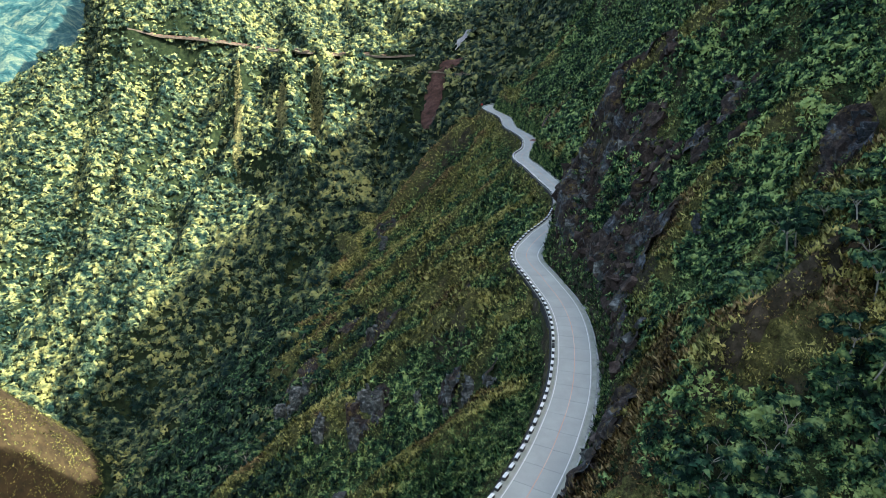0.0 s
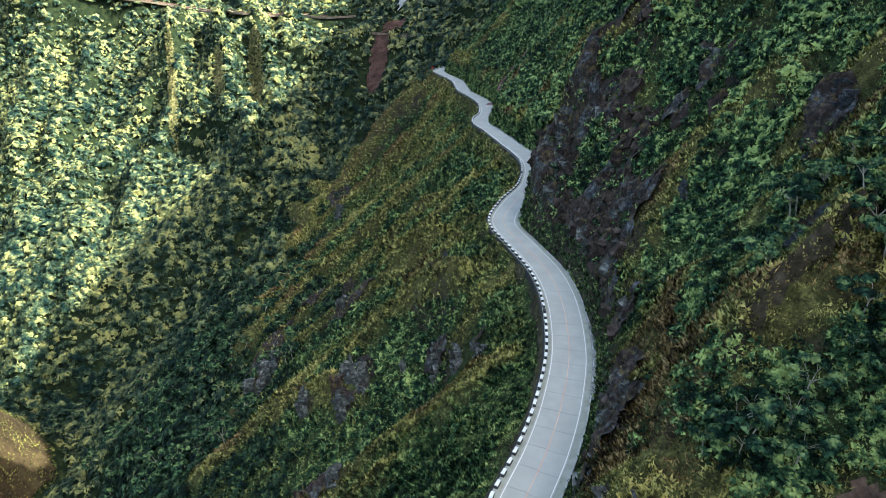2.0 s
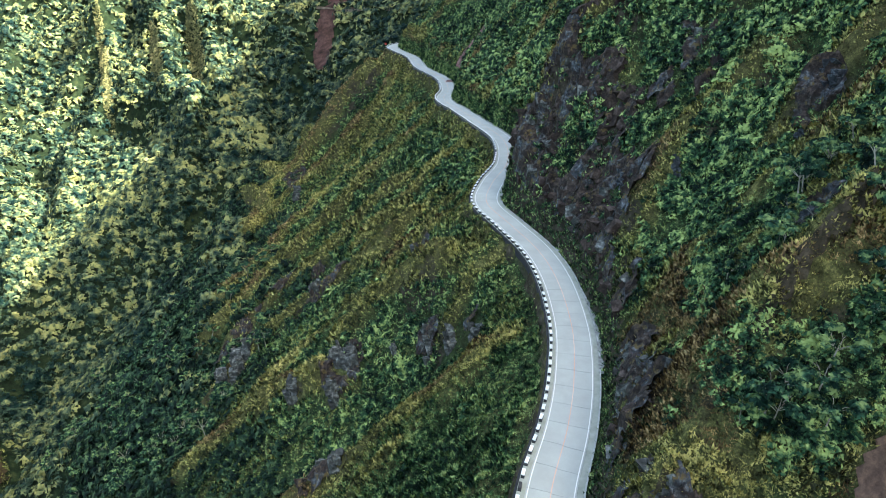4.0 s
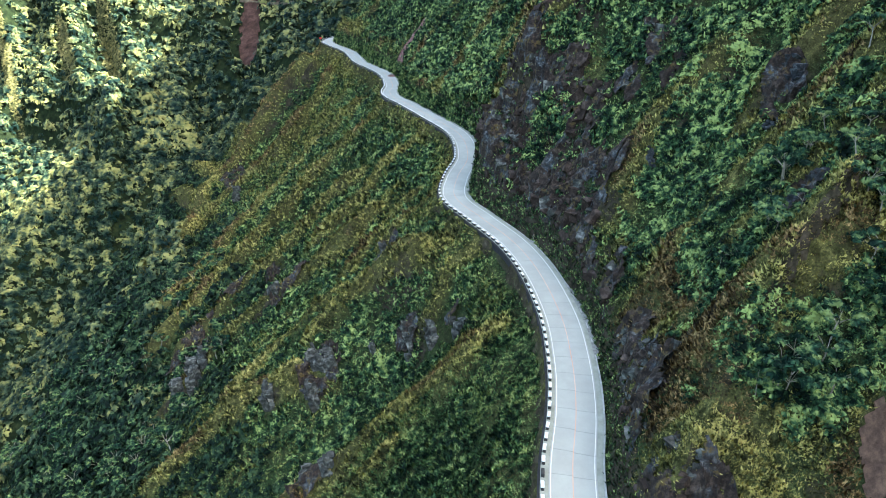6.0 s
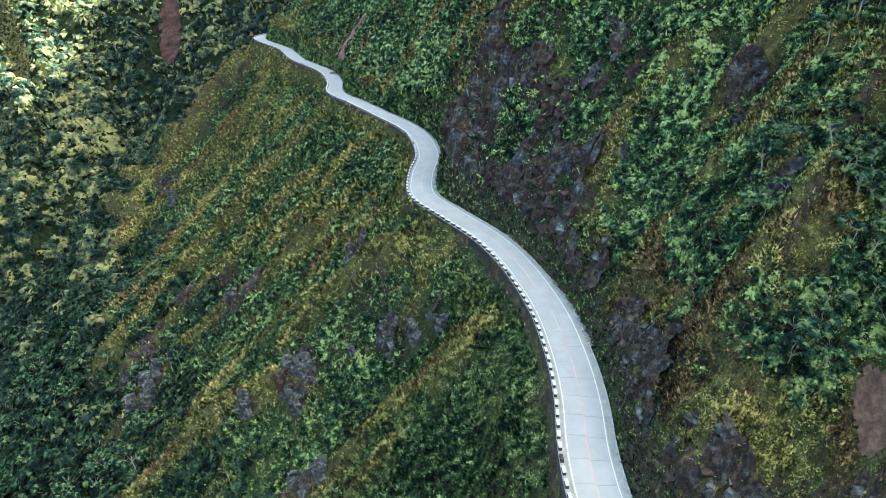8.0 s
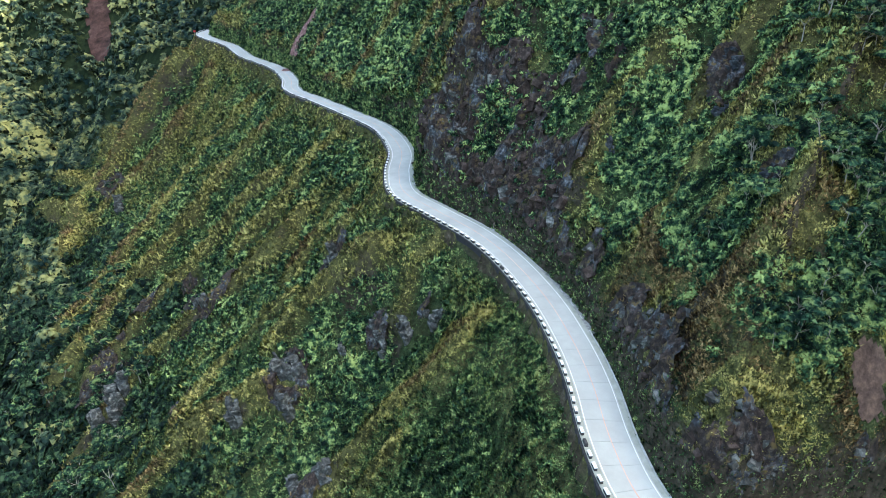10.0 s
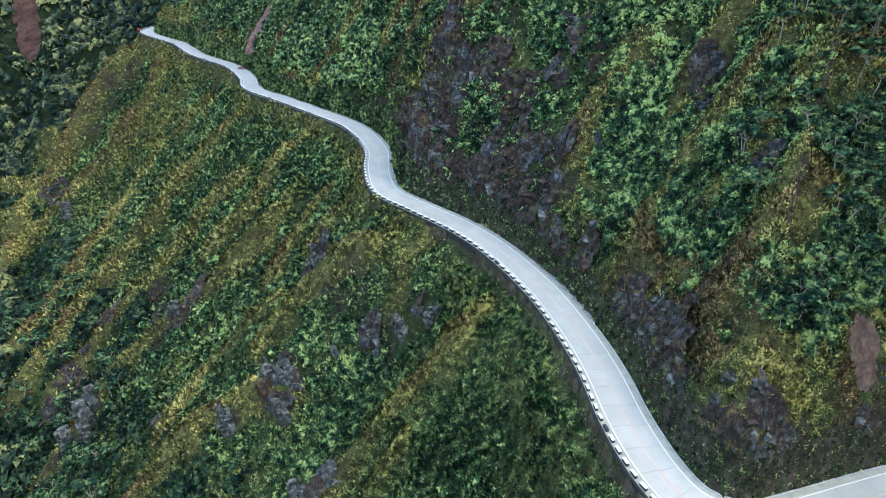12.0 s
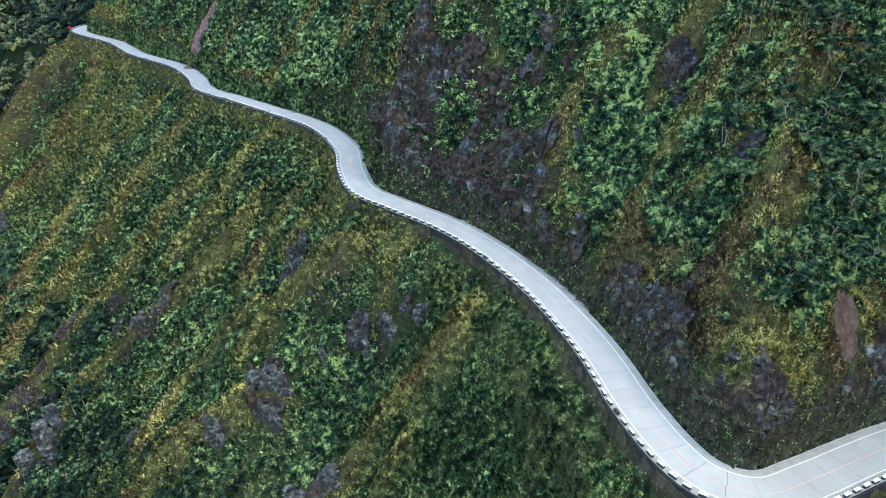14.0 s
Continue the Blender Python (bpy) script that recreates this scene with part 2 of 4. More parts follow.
# ---- the lie of the land ----
# the road's middle line, from the hairpin up to the far bend: x, y, z
ROAD = [
    # first three knots are made up, bent so the slope shades the hairpin
    (96, -60, -12), (97, -22, -10.4), (88, 3, -8.6), (60, 20.5, -6.9), (35.3, 29.3, -5.3), (24.7, 32.6, -4.6), (13.7, 35.8, -3.9), (5.3, 38.9, -3.3),
    (1.2, 45, -2.7), (2, 51.7, -2.3), (6.3, 61.1, -1.7), (12.6, 71.7, -0.9), (17.9, 82.7, -0.2), (23, 96.8, 0.7),
    (26.5, 114.4, 1.8), (27, 129, 2.6), (24.7, 143.6, 3.5), (22.3, 157.7, 4.8), (27.7, 171.5, 6.1), (36.7, 187.4, 7.6),
    (42.3, 211.8, 8.9), (40.3, 238.9, 9.7), (38, 266.4, 10), (36.3, 283.3, 9.9), (37.8, 300, 9.8), (44.1, 320.7, 10.1),
    (47, 351.7, 11.4), (40.8, 387.6, 13.3), (40.5, 419.2, 15.7), (33.7, 443.4, 17.8), (31.5, 456, 19.2), (40, 470, 20.5),
    (75, 495, 23), (120, 560, 27)]


def spline(knots, n):
    """A smooth line through the knots, n samples to each stretch."""
    k = np.array(knots, float)
    q = np.vstack([2 * k[0] - k[1], k, 2 * k[-1] - k[-2]])
    u = np.linspace(0, 1, n, endpoint=False)[:, None]
    out = []
    for i in range(1, len(q) - 2):
        a, b, c, d = q[i - 1:i + 3]
        out.append(0.5 * (2 * b + (c - a) * u + (2 * a - 5 * b + 4 * c - d) * u**2 + (3 * b - a - 3 * c + d) * u**3))
    return np.vstack(out + [k[-1:]])


def even(line, step):
    """The same line with samples at even steps."""
    s = np.r_[0, np.cumsum(np.linalg.norm(np.diff(line, axis=0), axis=1))]
    t = np.arange(0, s[-1], step)
    return np.stack([np.interp(t, s, line[:, i]) for i in range(line.shape[1])], 1)


def sides(line):
    """Unit vectors to the right of a line, level."""
    t = np.gradient(line[:, :2], axis=0)
    t /= np.linalg.norm(t, axis=1)[:, None] + 1e-9
    return np.c_[t[:, 1], -t[:, 0]]


MID = even(spline(ROAD, 16), 0.75)
SIDE = sides(MID)


def lattice(ix, iy, seed):
    h = (ix.astype(np.int64) * 374761393 + iy.astype(np.int64) * 668265263 + seed * 1442695041) & 0x7FFFFFFF
    h = ((h ^ (h >> 13)) * 1274126177) & 0x7FFFFFFF
    return ((h ^ (h >> 16)) & 0xFFFF) / 65535.0


def grain(x, y, size, seed=0):
    """Smooth noise from -1 to 1."""
    x, y = np.asarray(x, float) / size, np.asarray(y, float) / size
    ix, iy = np.floor(x), np.floor(y)
    u, v = x - ix, y - iy
    u, v = u * u * (3 - 2 * u), v * v * (3 - 2 * v)
    a, b = lattice(ix, iy, seed), lattice(ix + 1, iy, seed)
    c, d = lattice(ix, iy + 1, seed), lattice(ix + 1, iy + 1, seed)
    return 2 * (a + (b - a) * u + (c - a) * v + (a - b - c + d) * u * v) - 1


def rough(x, y, size, seed=0, octaves=4):
    return sum(grain(x, y, size / 2**k, seed + k) / 2**k for k in range(octaves))


def ease(a, b, x):
    t = np.clip((x - a) / (b - a), 0, 1)
    return t * t * (3 - 2 * t)


def nearest(x, y, line=MID, side=SIDE):
    """For each place: the signed distance from the road (uphill positive), and the index of its nearest sample."""
    d, at = np.empty(x.shape), np.empty(x.shape, int)
    for i in range(0, len(x), 4000):
        dx, dy = x[i:i + 4000, None] - line[None, :, 0], y[i:i + 4000, None] - line[None, :, 1]
        q = dx * dx + dy * dy
        j = q.argmin(1)
        r = np.arange(len(j))
        right = dx[r, j] * side[j, 0] + dy[r, j] * side[j, 1]
        d[i:i + 4000], at[i:i + 4000] = np.sqrt(q[r, j]) * np.where(right >= 0, 1, -1), j
    return d, at


# spurs that run down the slope under the road: height, half width, crest line x, y
SPURS = [
    (4.5, 7, (30, 190, 12, 193, -2, 186)),
    (7, 10, (16, 210, 2, 207, -16, 212, -33, 220, -46, 231, -62, 228, -90, 222)),
    (4, 6, (21, 168, 5, 170)),
    (6.5, 8, (15, 142, 4, 149, -6, 154, -20, 155)),
    (6, 8, (-20, 143, -30, 147, -46, 156, -66, 160)),
    (5, 8, (-5, 161, -17, 171, -30, 174, -46, 170)),
    (4, 6, (20, 133, 7, 132)),
    (6.5, 9, (13, 104, 4, 105, -8, 109, -25, 112, -48, 114)),
    (4, 6, (-4, 101, -20, 100)),
    (8, 13, (34, 425, 14, 402, -8, 395, -35, 405, -60, 395, -90, 370)),
    (13, 17, (28, 450, 0, 448, -33, 440, -60, 418, -80, 380, -110, 358, -140, 345, -178, 332)),
    (7, 12, (40, 333, 22, 338, 5, 345, -12, 334, -34, 312, -55, 302, -82, 290)),
    (4, 8, (38, 231, 22, 234, 8, 228, -6, 233)),
    (6, 10, (36, 285, 12, 288, -15, 287, -45, 280, -78, 268)),
    (5, 9, (14, 252, -8, 256, -34, 258, -64, 256))]
# spurs that come down to the road from above
BROWS = [
    (7, 8, (33, 166, 39, 166, 43, 157, 50, 153, 60, 148, 78, 140)),
    (5, 7, (46, 198, 56, 200, 72, 198)),
    (4.5, 7, (49, 222, 60, 224, 78, 227)),
    (4.5, 7, (29, 111, 36, 106, 44, 107, 60, 106)),
    (4, 7, (24, 84, 33, 81, 45, 82, 62, 80)),
    (4.5, 8, (16, 66, 21, 60, 29, 58, 40, 57)),
    (4.5, 6, (52, 92, 60, 93, 76, 95)),
    (3.5, 7, (30, 71, 43, 70, 58, 68, 78, 66)),
    (4, 9, (48, 255, 72, 258)),
    (5, 12, (48, 305, 78, 300)),
    (6, 12, (38, 436, 58, 424, 88, 418))]
# how high the slope stands over the road at 7, 12, 20 and 40 m from it, by y
UP_AT = [30, 50, 65, 80, 95, 110, 125, 140, 152, 170, 186, 205, 230, 260, 300, 420]
UP = [(9, 18, 28, 51), (8, 16, 28, 52), (7, 13, 22, 45), (6, 14, 21, 46), (6, 15, 25, 49), (9, 20, 31, 53), (8, 15, 29, 61), (9, 20, 41, 62),
      (10, 18, 38, 60), (10, 20, 37, 58), (9, 24, 38, 55), (9, 18, 31, 51), (7, 12, 20, 46), (6, 11, 20, 45), (7, 13, 23, 47), (8, 15, 24, 48)]
# how far it lies under the road at 12, 25, 45, 80 and 120 m from it
DOWN_AT = [75, 90, 105, 125, 140, 155, 170, 190, 210, 230, 255, 280, 310, 360, 430]
DOWN = [(3, 18, 38, 70, 106), (3, 17, 37, 70, 106), (4, 17, 38, 69, 105), (6, 24, 42, 69, 104), (6, 24, 35, 64, 103), (7, 24, 40, 70, 104), (8, 24, 45, 73, 105), (9, 23, 43, 72, 107),
        (9, 20, 37, 68, 110), (9, 20, 40, 78, 117), (10, 23, 44, 80, 112), (10, 26, 47, 74, 99), (10, 20, 38, 70, 104), (10, 23, 44, 77, 108), (10, 27, 51, 90, 125)]


def profile(table, at, dist, y, d, onward):
    """Smooth heights out of a table, by y and by the distance from the road."""
    t = np.array(table, float)
    cols_ = [np.zeros(y.shape)] + [sum(np.interp(y + k, at, t[:, j]) for k in (-7, 0, 7)) / 3 for j in range(t.shape[1])]
    edge_ = [4.8] + list(dist)
    out = cols_[0]
    for j in range(1, len(edge_)):
        u = np.clip((d - edge_[j - 1]) / (edge_[j] - edge_[j - 1]), 0, 1)
        out = out + (cols_[j] - cols_[j - 1]) * u
    return out + onward * np.maximum(0, d - edge_[-1])


def off_line(x, y, line):
    """For each place: its distance from a bent line, and how far along the line that is."""
    k = np.array(line, float).reshape(-1, 2)
    seg = np.linalg.norm(np.diff(k, axis=0), axis=1)
    away_, along = np.full(x.shape, 1e9), np.zeros(x.shape)
    for i in range(len(k) - 1):
        ax, ay = k[i + 1] - k[i]
        t = np.clip(((x - k[i, 0]) * ax + (y - k[i, 1]) * ay) / seg[i] ** 2, 0, 1)
        q = np.hypot(x - k[i, 0] - t * ax, y - k[i, 1] - t * ay)
        along = np.where(q < away_, seg[:i].sum() + t * seg[i], along)
        away_ = np.minimum(away_, q)
    return away_, along


def spurs(x, y):
    """How far the spurs rise over the slope, and how near each place is to a crest, 0 to 1."""
    rise, crest = np.zeros(x.shape), np.zeros(x.shape)
    wx, wy = 2.2 * grain(x, y, 16, 5) + 1.0 * grain(x, y, 6, 8), 2.6 * grain(x, y, 18, 6) + 1.2 * grain(x, y, 7, 7)
    worn = 0.85 + 0.3 * grain(x, y, 15, 14)
    for high, half, line in SPURS + BROWS:
        away_, along = off_line(x + wx, y + wy, line)
        v = away_ / half
        one = np.maximum(0, 1 - v) * worn * (0.35 + 0.65 * ease(0, 8, along))
        rise = np.maximum(rise, high * (one - 0.25 * one * one) * 2.1)
        crest = np.maximum(crest, np.exp(-(v * 1.8) ** 2) * np.clip(0.8 + 0.5 * grain(x, y, 11, 9), 0, 1))
    return rise, crest


# ribs down the far slope: height, half width, crest line x, y
FAR_RIBS = [(17, 20, (-228, 905, -199, 804, -174, 698, -151, 609)), (15, 17, (-169, 864, -146, 778, -117, 641)), (24, 30, (-488, 1026, -497, 991, -490, 909, -464, 786)),
            (20, 26, (-255, 906, -290, 860, -335, 790, -350, 700)), (20, 26, (-370, 1000, -412, 930, -420, 800)), (15, 20, (-310, 990, -262, 800, -272, 700, -255, 590))]


def far_side(x, y):
    """The mountain across the valley, and the hills behind it."""
    a, b = x / 100, y / 100
    z = -236 + 44 * b - b * b + 92 * a - 7.2 * a * b - 0.5 * a * a
    z = np.minimum(z, 230 + 0.05 * z)
    gully = np.interp(x, [-330, -145, -68, 40, 120], [395, 470, 585, 640, 660])
    z = z - 58 * np.exp(-((y - gully) / 75) ** 2) * (1 - ease(-75, 60, x)) - 26 * np.exp(-((x + 130) ** 2 + (y - 740) ** 2) / 9000)
    z = z - 38 * np.exp(-(((x + 400) / 130) ** 2 + ((y - 850) / 170) ** 2))
    w = x + 40 * grain(x, y, 160, 21) + 0.25 * y
    folds = 19 * (1 - 2 * np.abs(grain(w, y * 0.22, 75, 22))) + 14 * (1 - 2 * np.abs(grain(w, y * 0.3, 30, 24)))
    wx, wy = 9 * grain(x, y, 50, 27) + 4 * grain(x, y, 18, 28), 9 * grain(x, y, 60, 29)
    for high, half, line in FAR_RIBS:
        folds = folds + 1.5 * high * np.maximum(0, 1 - off_line(x + wx, y + wy, line)[0] / half) - 0.2 * high * np.maximum(0, 1 - off_line(x + wx, y + wy, line)[0] / (3 * half))
    z = z + folds * (1 - 0.5 * ease(-60, 60, x)) + 5 * rough(x, y, 40, 30, 3)
    # mountain on the right, made higher so its shadow covers gully and landslide
    z = z + 230 * ease(70, 230, x) * ease(430, 560, y) * (1 - ease(850, 1100, y))
    # its shoulder falls away behind a crest that comes down to the left
    behind = y - (1200 + 0.5 * (x + 530))
    bearing = x / np.maximum(y, 1)
    z = z + 72 * ease(-0.56, -0.51, bearing) * ease(985, 1060, y) * (1 - ease(-0.40, -0.28, bearing))
    z = z - 1.1 * np.maximum(0, behind) * (1 - ease(-0.57, -0.525, bearing))
    z = z + 34 * np.exp(-(((x + 200) / 90) ** 2 + ((y - 900) / 70) ** 2))
    r = np.hypot(x, y)
    hills = np.minimum(-330 + 0.16 * (r - 1500), 40) + 25 * rough(x, y, 240, 26, 3)
    return np.maximum(z, np.where(r > 1450, hills, -300))


def land(x, y):
    """The ground's height; with it the distance from the road and the crests' share."""
    x, y = np.asarray(x, float), np.asarray(y, float)
    d, at = nearest(x, y)
    zr = MID[at, 2]
    away = np.abs(d)
    # uphill: a steep cut bank, then the open slope, up to an unseen ridge that shades it
    u = np.maximum(0, d - 5.0)
    rise, crest = spurs(x, y)
    fold = rough(x, y, 30, 40, 4) + 0.8 * (1 - 2.2 * np.abs(grain(x * 0.35, y, 22, 44)))
    crag = 1 - 2 * np.abs(grain(x + y * 0.3, y * 0.8, 5.5, 47))
    up = zr + profile(UP, UP_AT, (7, 12, 20, 40), y, d, 1.15) + (fold * 2.0 + rise - 2.2) * ease(2, 12, u)
    up = up + (0.8 * rough(x, y, 4.5, 48, 3) + 0.9 * crag) * ease(0.6, 3, u) * (1 - 0.4 * ease(20, 40, u))
    nose = np.exp(-((x - 33) / 6) ** 2 - ((y - 163) / 8) ** 2)   # the crag over the inner bend
    # the last term heightens the ridge out of view, to keep sun off the slope
    up = up + 8 * nose * ease(0.2, 2.2, u) + 190 * ease(85, 150, x)
    # the gap near y 195 is made up, to let sun reach a lower crest
    top = 258 + 10 * rough(x, y, 90, 50, 3) - 105 * np.exp(-((y - 195) / 32) ** 2)
    up = np.where(up > top, top - 0.5 * (up - top), up)
    # downhill: the fill under the edge, then the open slope with its spurs
    v = np.maximum(0, away - 4.75)
    down = zr - np.minimum(6 * v, np.where(y < 135, 2.6, 1.3) + 0.8 * profile(DOWN, DOWN_AT, (12, 25, 45, 80, 120), y, away, 0.92) + 0.2 * profile(DOWN, DOWN_AT, (12, 25, 45, 80, 120), y + 12, away, 0.92))
    ribs = 1 - 2 * np.abs(grain(x * 0.22 + 0.15 * y, y - 0.12 * x, 8, 62))
    down = down + (rise - 2.2) * ease(4, 14, v) + (1.5 * ribs + 1.1 * rough(x, y, 11, 66, 4)) * ease(3, 14, v)
    near = np.where(d > 0, up, down)
    near = np.where(away < 5.2, zr - 0.35, near)
    far = far_side(x, y)
    knoll = -62 - 1.5 * np.sqrt((x + 318) ** 2 + (y - 305) ** 2 + 300) + 2 * rough(x, y, 24, 70)
    far = np.maximum(np.maximum(far, knoll), -250 + 4 * rough(x, y, 50, 80, 3))
    k = 7.0
    z = np.where(np.abs(near - far) > 60, np.maximum(near, far), np.maximum(near, far) + k * np.log1p(np.exp(-np.clip(np.abs(near - far) / k, 0, 50))))
    z = np.where(away < 12, near, z)
    return z, d, crest


def growth(x, y, crest, swell):
    """Above 0 the slope is green, under it straw-coloured."""
    g = 0.35 * grain(x, y, 42, 95) + 0.25 * grain(x, y, 12, 96) + 0.15 * grain(x, y, 4, 98) - 1.9 * crest * crest
    return g - 0.22 * np.clip(swell, -2.5, 2.5) + 0.3 - 0.4 * ease(350, 400, y) * (x < 45)


# ---- the ground, one sheet ----
def steps(stops):
    """Grid lines from (start, step) pairs."""
    out = [stops[0][0]]
    for (a, s0), (b, s1) in zip(stops, stops[1:]):
        while out[-1] < b - 1e-6:
            u = (out[-1] - a) / (b - a)
            out.append(min(b, out[-1] + s0 + (s1 - s0) * u))
    return np.array(out)


gx = steps([(-2600, 160), (-950, 16), (-300, 7), (-90, 2.0), (-30, 1.15), (60, 1.15), (120, 3.5), (300, 30), (1500, 160)])
gy = steps([(-900, 120), (-60, 8), (22, 1.0), (60, 1.0), (190, 1.2), (330, 2.0), (490, 2.6), (620, 6), (1150, 9), (1500, 25), (2900, 160)])
mx, my = np.meshgrid(gx, gy)
mz, md, mc = land(mx.ravel(), my.ravel())
cols, rows_ = len(gx), len(gy)
ids = np.arange(cols * rows_).reshape(rows_, cols)
quads = np.stack([ids[:-1, :-1], ids[:-1, 1:], ids[1:, 1:], ids[1:, :-1]], -1).reshape(-1, 4)
me = bpy.data.meshes.new("ground")
me.vertices.add(cols * rows_)
me.vertices.foreach_set("co", np.stack([mx.ravel(), my.ravel(), mz], 1).astype(np.float32).ravel())
me.loops.add(quads.size)
me.loops.foreach_set("vertex_index", quads.astype(np.int32).ravel())
me.polygons.add(len(quads))
me.polygons.foreach_set("loop_start", np.arange(0, quads.size, 4, dtype=np.int32))
me.polygons.foreach_set("use_smooth", np.ones(len(quads), bool))
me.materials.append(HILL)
me.update(calc_edges=True)
ground = tagged(new("ground", me), "steep green and brown mountainside falling into a wooded valley", "mountainside", kind="structure")


def height(x, y):
    """The sheet's own height at a place."""
    i = np.clip(np.searchsorted(gx, x) - 1, 0, cols - 2)
    j = np.clip(np.searchsorted(gy, y) - 1, 0, rows_ - 2)
    u, v = (x - gx[i]) / (gx[i + 1] - gx[i]), (y - gy[j]) / (gy[j + 1] - gy[j])
    z = mz.reshape(rows_, cols)
    return z[j, i] * (1 - u) * (1 - v) + z[j, i + 1] * u * (1 - v) + z[j + 1, i] * (1 - u) * v + z[j + 1, i + 1] * u * v


def bulge(x, y, reach=6.5):
    """How far the ground stands over what lies round it: crests above 0, hollows under it."""
    return height(x, y) - 0.25 * (height(x - reach, y) + height(x + reach, y) + height(x, y - reach) + height(x, y + reach))


dry = me.attributes.new("dry", "FLOAT", "POINT")   # straw or green growth
dry.data.foreach_set("value", np.clip(0.5 - 1.1 * growth(mx.ravel(), my.ravel(), mc, bulge(mx.ravel(), my.ravel(), 8.0)), 0, 1).astype(np.float32))


def facing(p, reach=1.6):
    """The slope's own direction at each place."""
    x, y = p[:, 0], p[:, 1]
    n = np.stack([height(x - reach, y) - height(x + reach, y), height(x, y - reach) - height(x, y + reach), np.full(len(p), 2 * reach)], 1)
    return n / np.linalg.norm(n, axis=1)[:, None]


# ---- scattered plants ----
rng = np.random.default_rng(7)


def blades(p, high, count, lean, width):
    """Tufts: at each place a handful of blades that spread out, a pointed face each."""
    n = len(p) * count
    base = np.repeat(p, count, 0)
    h = np.repeat(high, count) * rng.uniform(0.45, 1.1, n)
    a = rng.uniform(0, 2 * np.pi, n)
    out = np.stack([np.cos(a), np.sin(a), 0 * a], 1)
    base = base + out * (np.repeat(high, count) * 0.6 * rng.random(n))[:, None] + np.array([0, 0, 0.3]) * (h * rng.random(n))[:, None]
    bend = out * rng.uniform(0.1, 0.85, n)[:, None] + np.array([lean[0], lean[1], 0])
    b = a + rng.normal(size=n) * 0.5
    side_ = np.stack([-np.sin(b), np.cos(b), 0 * b], 1) * (h * width)[:, None]
    tip = base + bend * (h * 0.75)[:, None] + np.array([0, 0, 1]) * (h * rng.uniform(0.2, 0.85, n))[:, None]
    face = out * 0.45 + np.repeat(facing(p), count, 0) + np.array([0, 0, 0.2]) + rng.normal(size=(n, 3)) * 0.35
    face /= np.linalg.norm(face, axis=1)[:, None]
    return np.stack([base - side_, base + side_, tip], 1).reshape(-1, 3), np.repeat(face, 3, 0)


def leaves(p, radius, count, leaf, flat=0.75, lift=0.55, up=0.7, loose=0.4, along=True):
    """Leaf clumps: at each place pointed leaf sprays on a rough ball, shaded as the round clump they make up."""
    n = len(p) * count
    r = np.repeat(radius, count)
    w = rng.normal(size=(n, 3))
    w /= np.linalg.norm(w, axis=1)[:, None]
    w[:, 2] = np.abs(w[:, 2]) * 1.2 - 0.35
    c = np.repeat(p, count, 0) + w * (r * rng.uniform(0.55, 1.05, n))[:, None] * [1, 1, flat] + np.array([0, 0, 1]) * (r * lift)[:, None]
    lie = np.repeat(facing(p, 3.0), count, 0) if along else np.array([0, 0, 1])
    nrm = w * (0.75 if along else 1) + rng.normal(size=(n, 3)) * loose + lie * up
    nrm /= np.linalg.norm(nrm, axis=1)[:, None]
    t1 = np.cross(nrm, rng.normal(size=(n, 3)))
    t1 /= np.linalg.norm(t1, axis=1)[:, None]
    t2 = np.cross(nrm, t1)
    s = (np.repeat(leaf, count) * rng.uniform(0.6, 1.25, n))[:, None]
    return np.stack([c - t1 * s - t2 * s * 0.75, c - t1 * s * 0.7 + t2 * s * 0.85, c + t1 * s * 1.5 - nrm * s * 0.3], 1).reshape(-1, 3), np.repeat(nrm, 3, 0)


def places(n, x0, x1, y0, y1, keep, chance=None, open_=True):
    x, y = rng.uniform(x0, x1, n), rng.uniform(y0, y1, n)
    if chance is not None:
        ok = rng.random(n) < chance(x, y)
        x, y = x[ok], y[ok]
    z, d, crest = land(x, y)
    ok = keep(x, y, d, crest, z)
    if open_:
        ok &= ~cleared(x, y)
    x, y, d, crest = x[ok], y[ok], d[ok], crest[ok]
    return np.stack([x, y, height(x, y)], 1), d, crest


# bare patches: centre x, y, half length, half width, turn in degrees
SCARS = {"landslide": (-13, 702, 42, 12, 80), "slip_face": (61, 348, 15, 5.5, 25), "pale_rock_face": (22, 826, 19, 8, 40),
         "soil_bank": (34.0, 41.3, 4.0, 2.8, 20), "landslide_head": (10, 742, 18, 10, 10), "dry_knoll": (-318, 305, 108, 98, 35), "grass_rib": (-153, 758, 85, 10, 100), "low_grass_rib": (-196, 762, 70, 7, 102), "third_grass_rib": (-262, 800, 80, 6, 104),
         "terraces": (-139, 876, 22, 10, 80)}

# the road across the valley
VALLEY_ROAD = [(-497, 1030, 80), (-435, 1028, 77), (-360, 1016, 72), (-309, 1018, 64), (-262, 985, 58), (-188, 872, 56), (-148, 895, 53), (-95, 858, 51), (-34, 832, 54)]
VALLEY_LINE = even(spline(VALLEY_ROAD, 8), 6.0)

# rock outcrops: x, y, width, height
GREY_ROCKS = [(4, 167, 4.2, 5.5), (1, 164, 3.4, 4), (-20, 148, 4, 6), (-17, 143, 4.2, 7), (-22, 138, 3.4, 6), (2, 133, 3.6, 5), (6, 127, 2.8, 4.5),
              (11, 121, 3.4, 4), (-6, 138.5, 1.6, 4), (-22, 112, 3.6, 4.5), (-26, 121, 3.8, 4.5), (-33, 146, 3.4, 5), (-60, 224, 6, 10), (-56, 230, 5, 9),
              (-27, 219, 4.6, 7), (-67, 226, 5, 9), (-39, 391, 6, 10)]
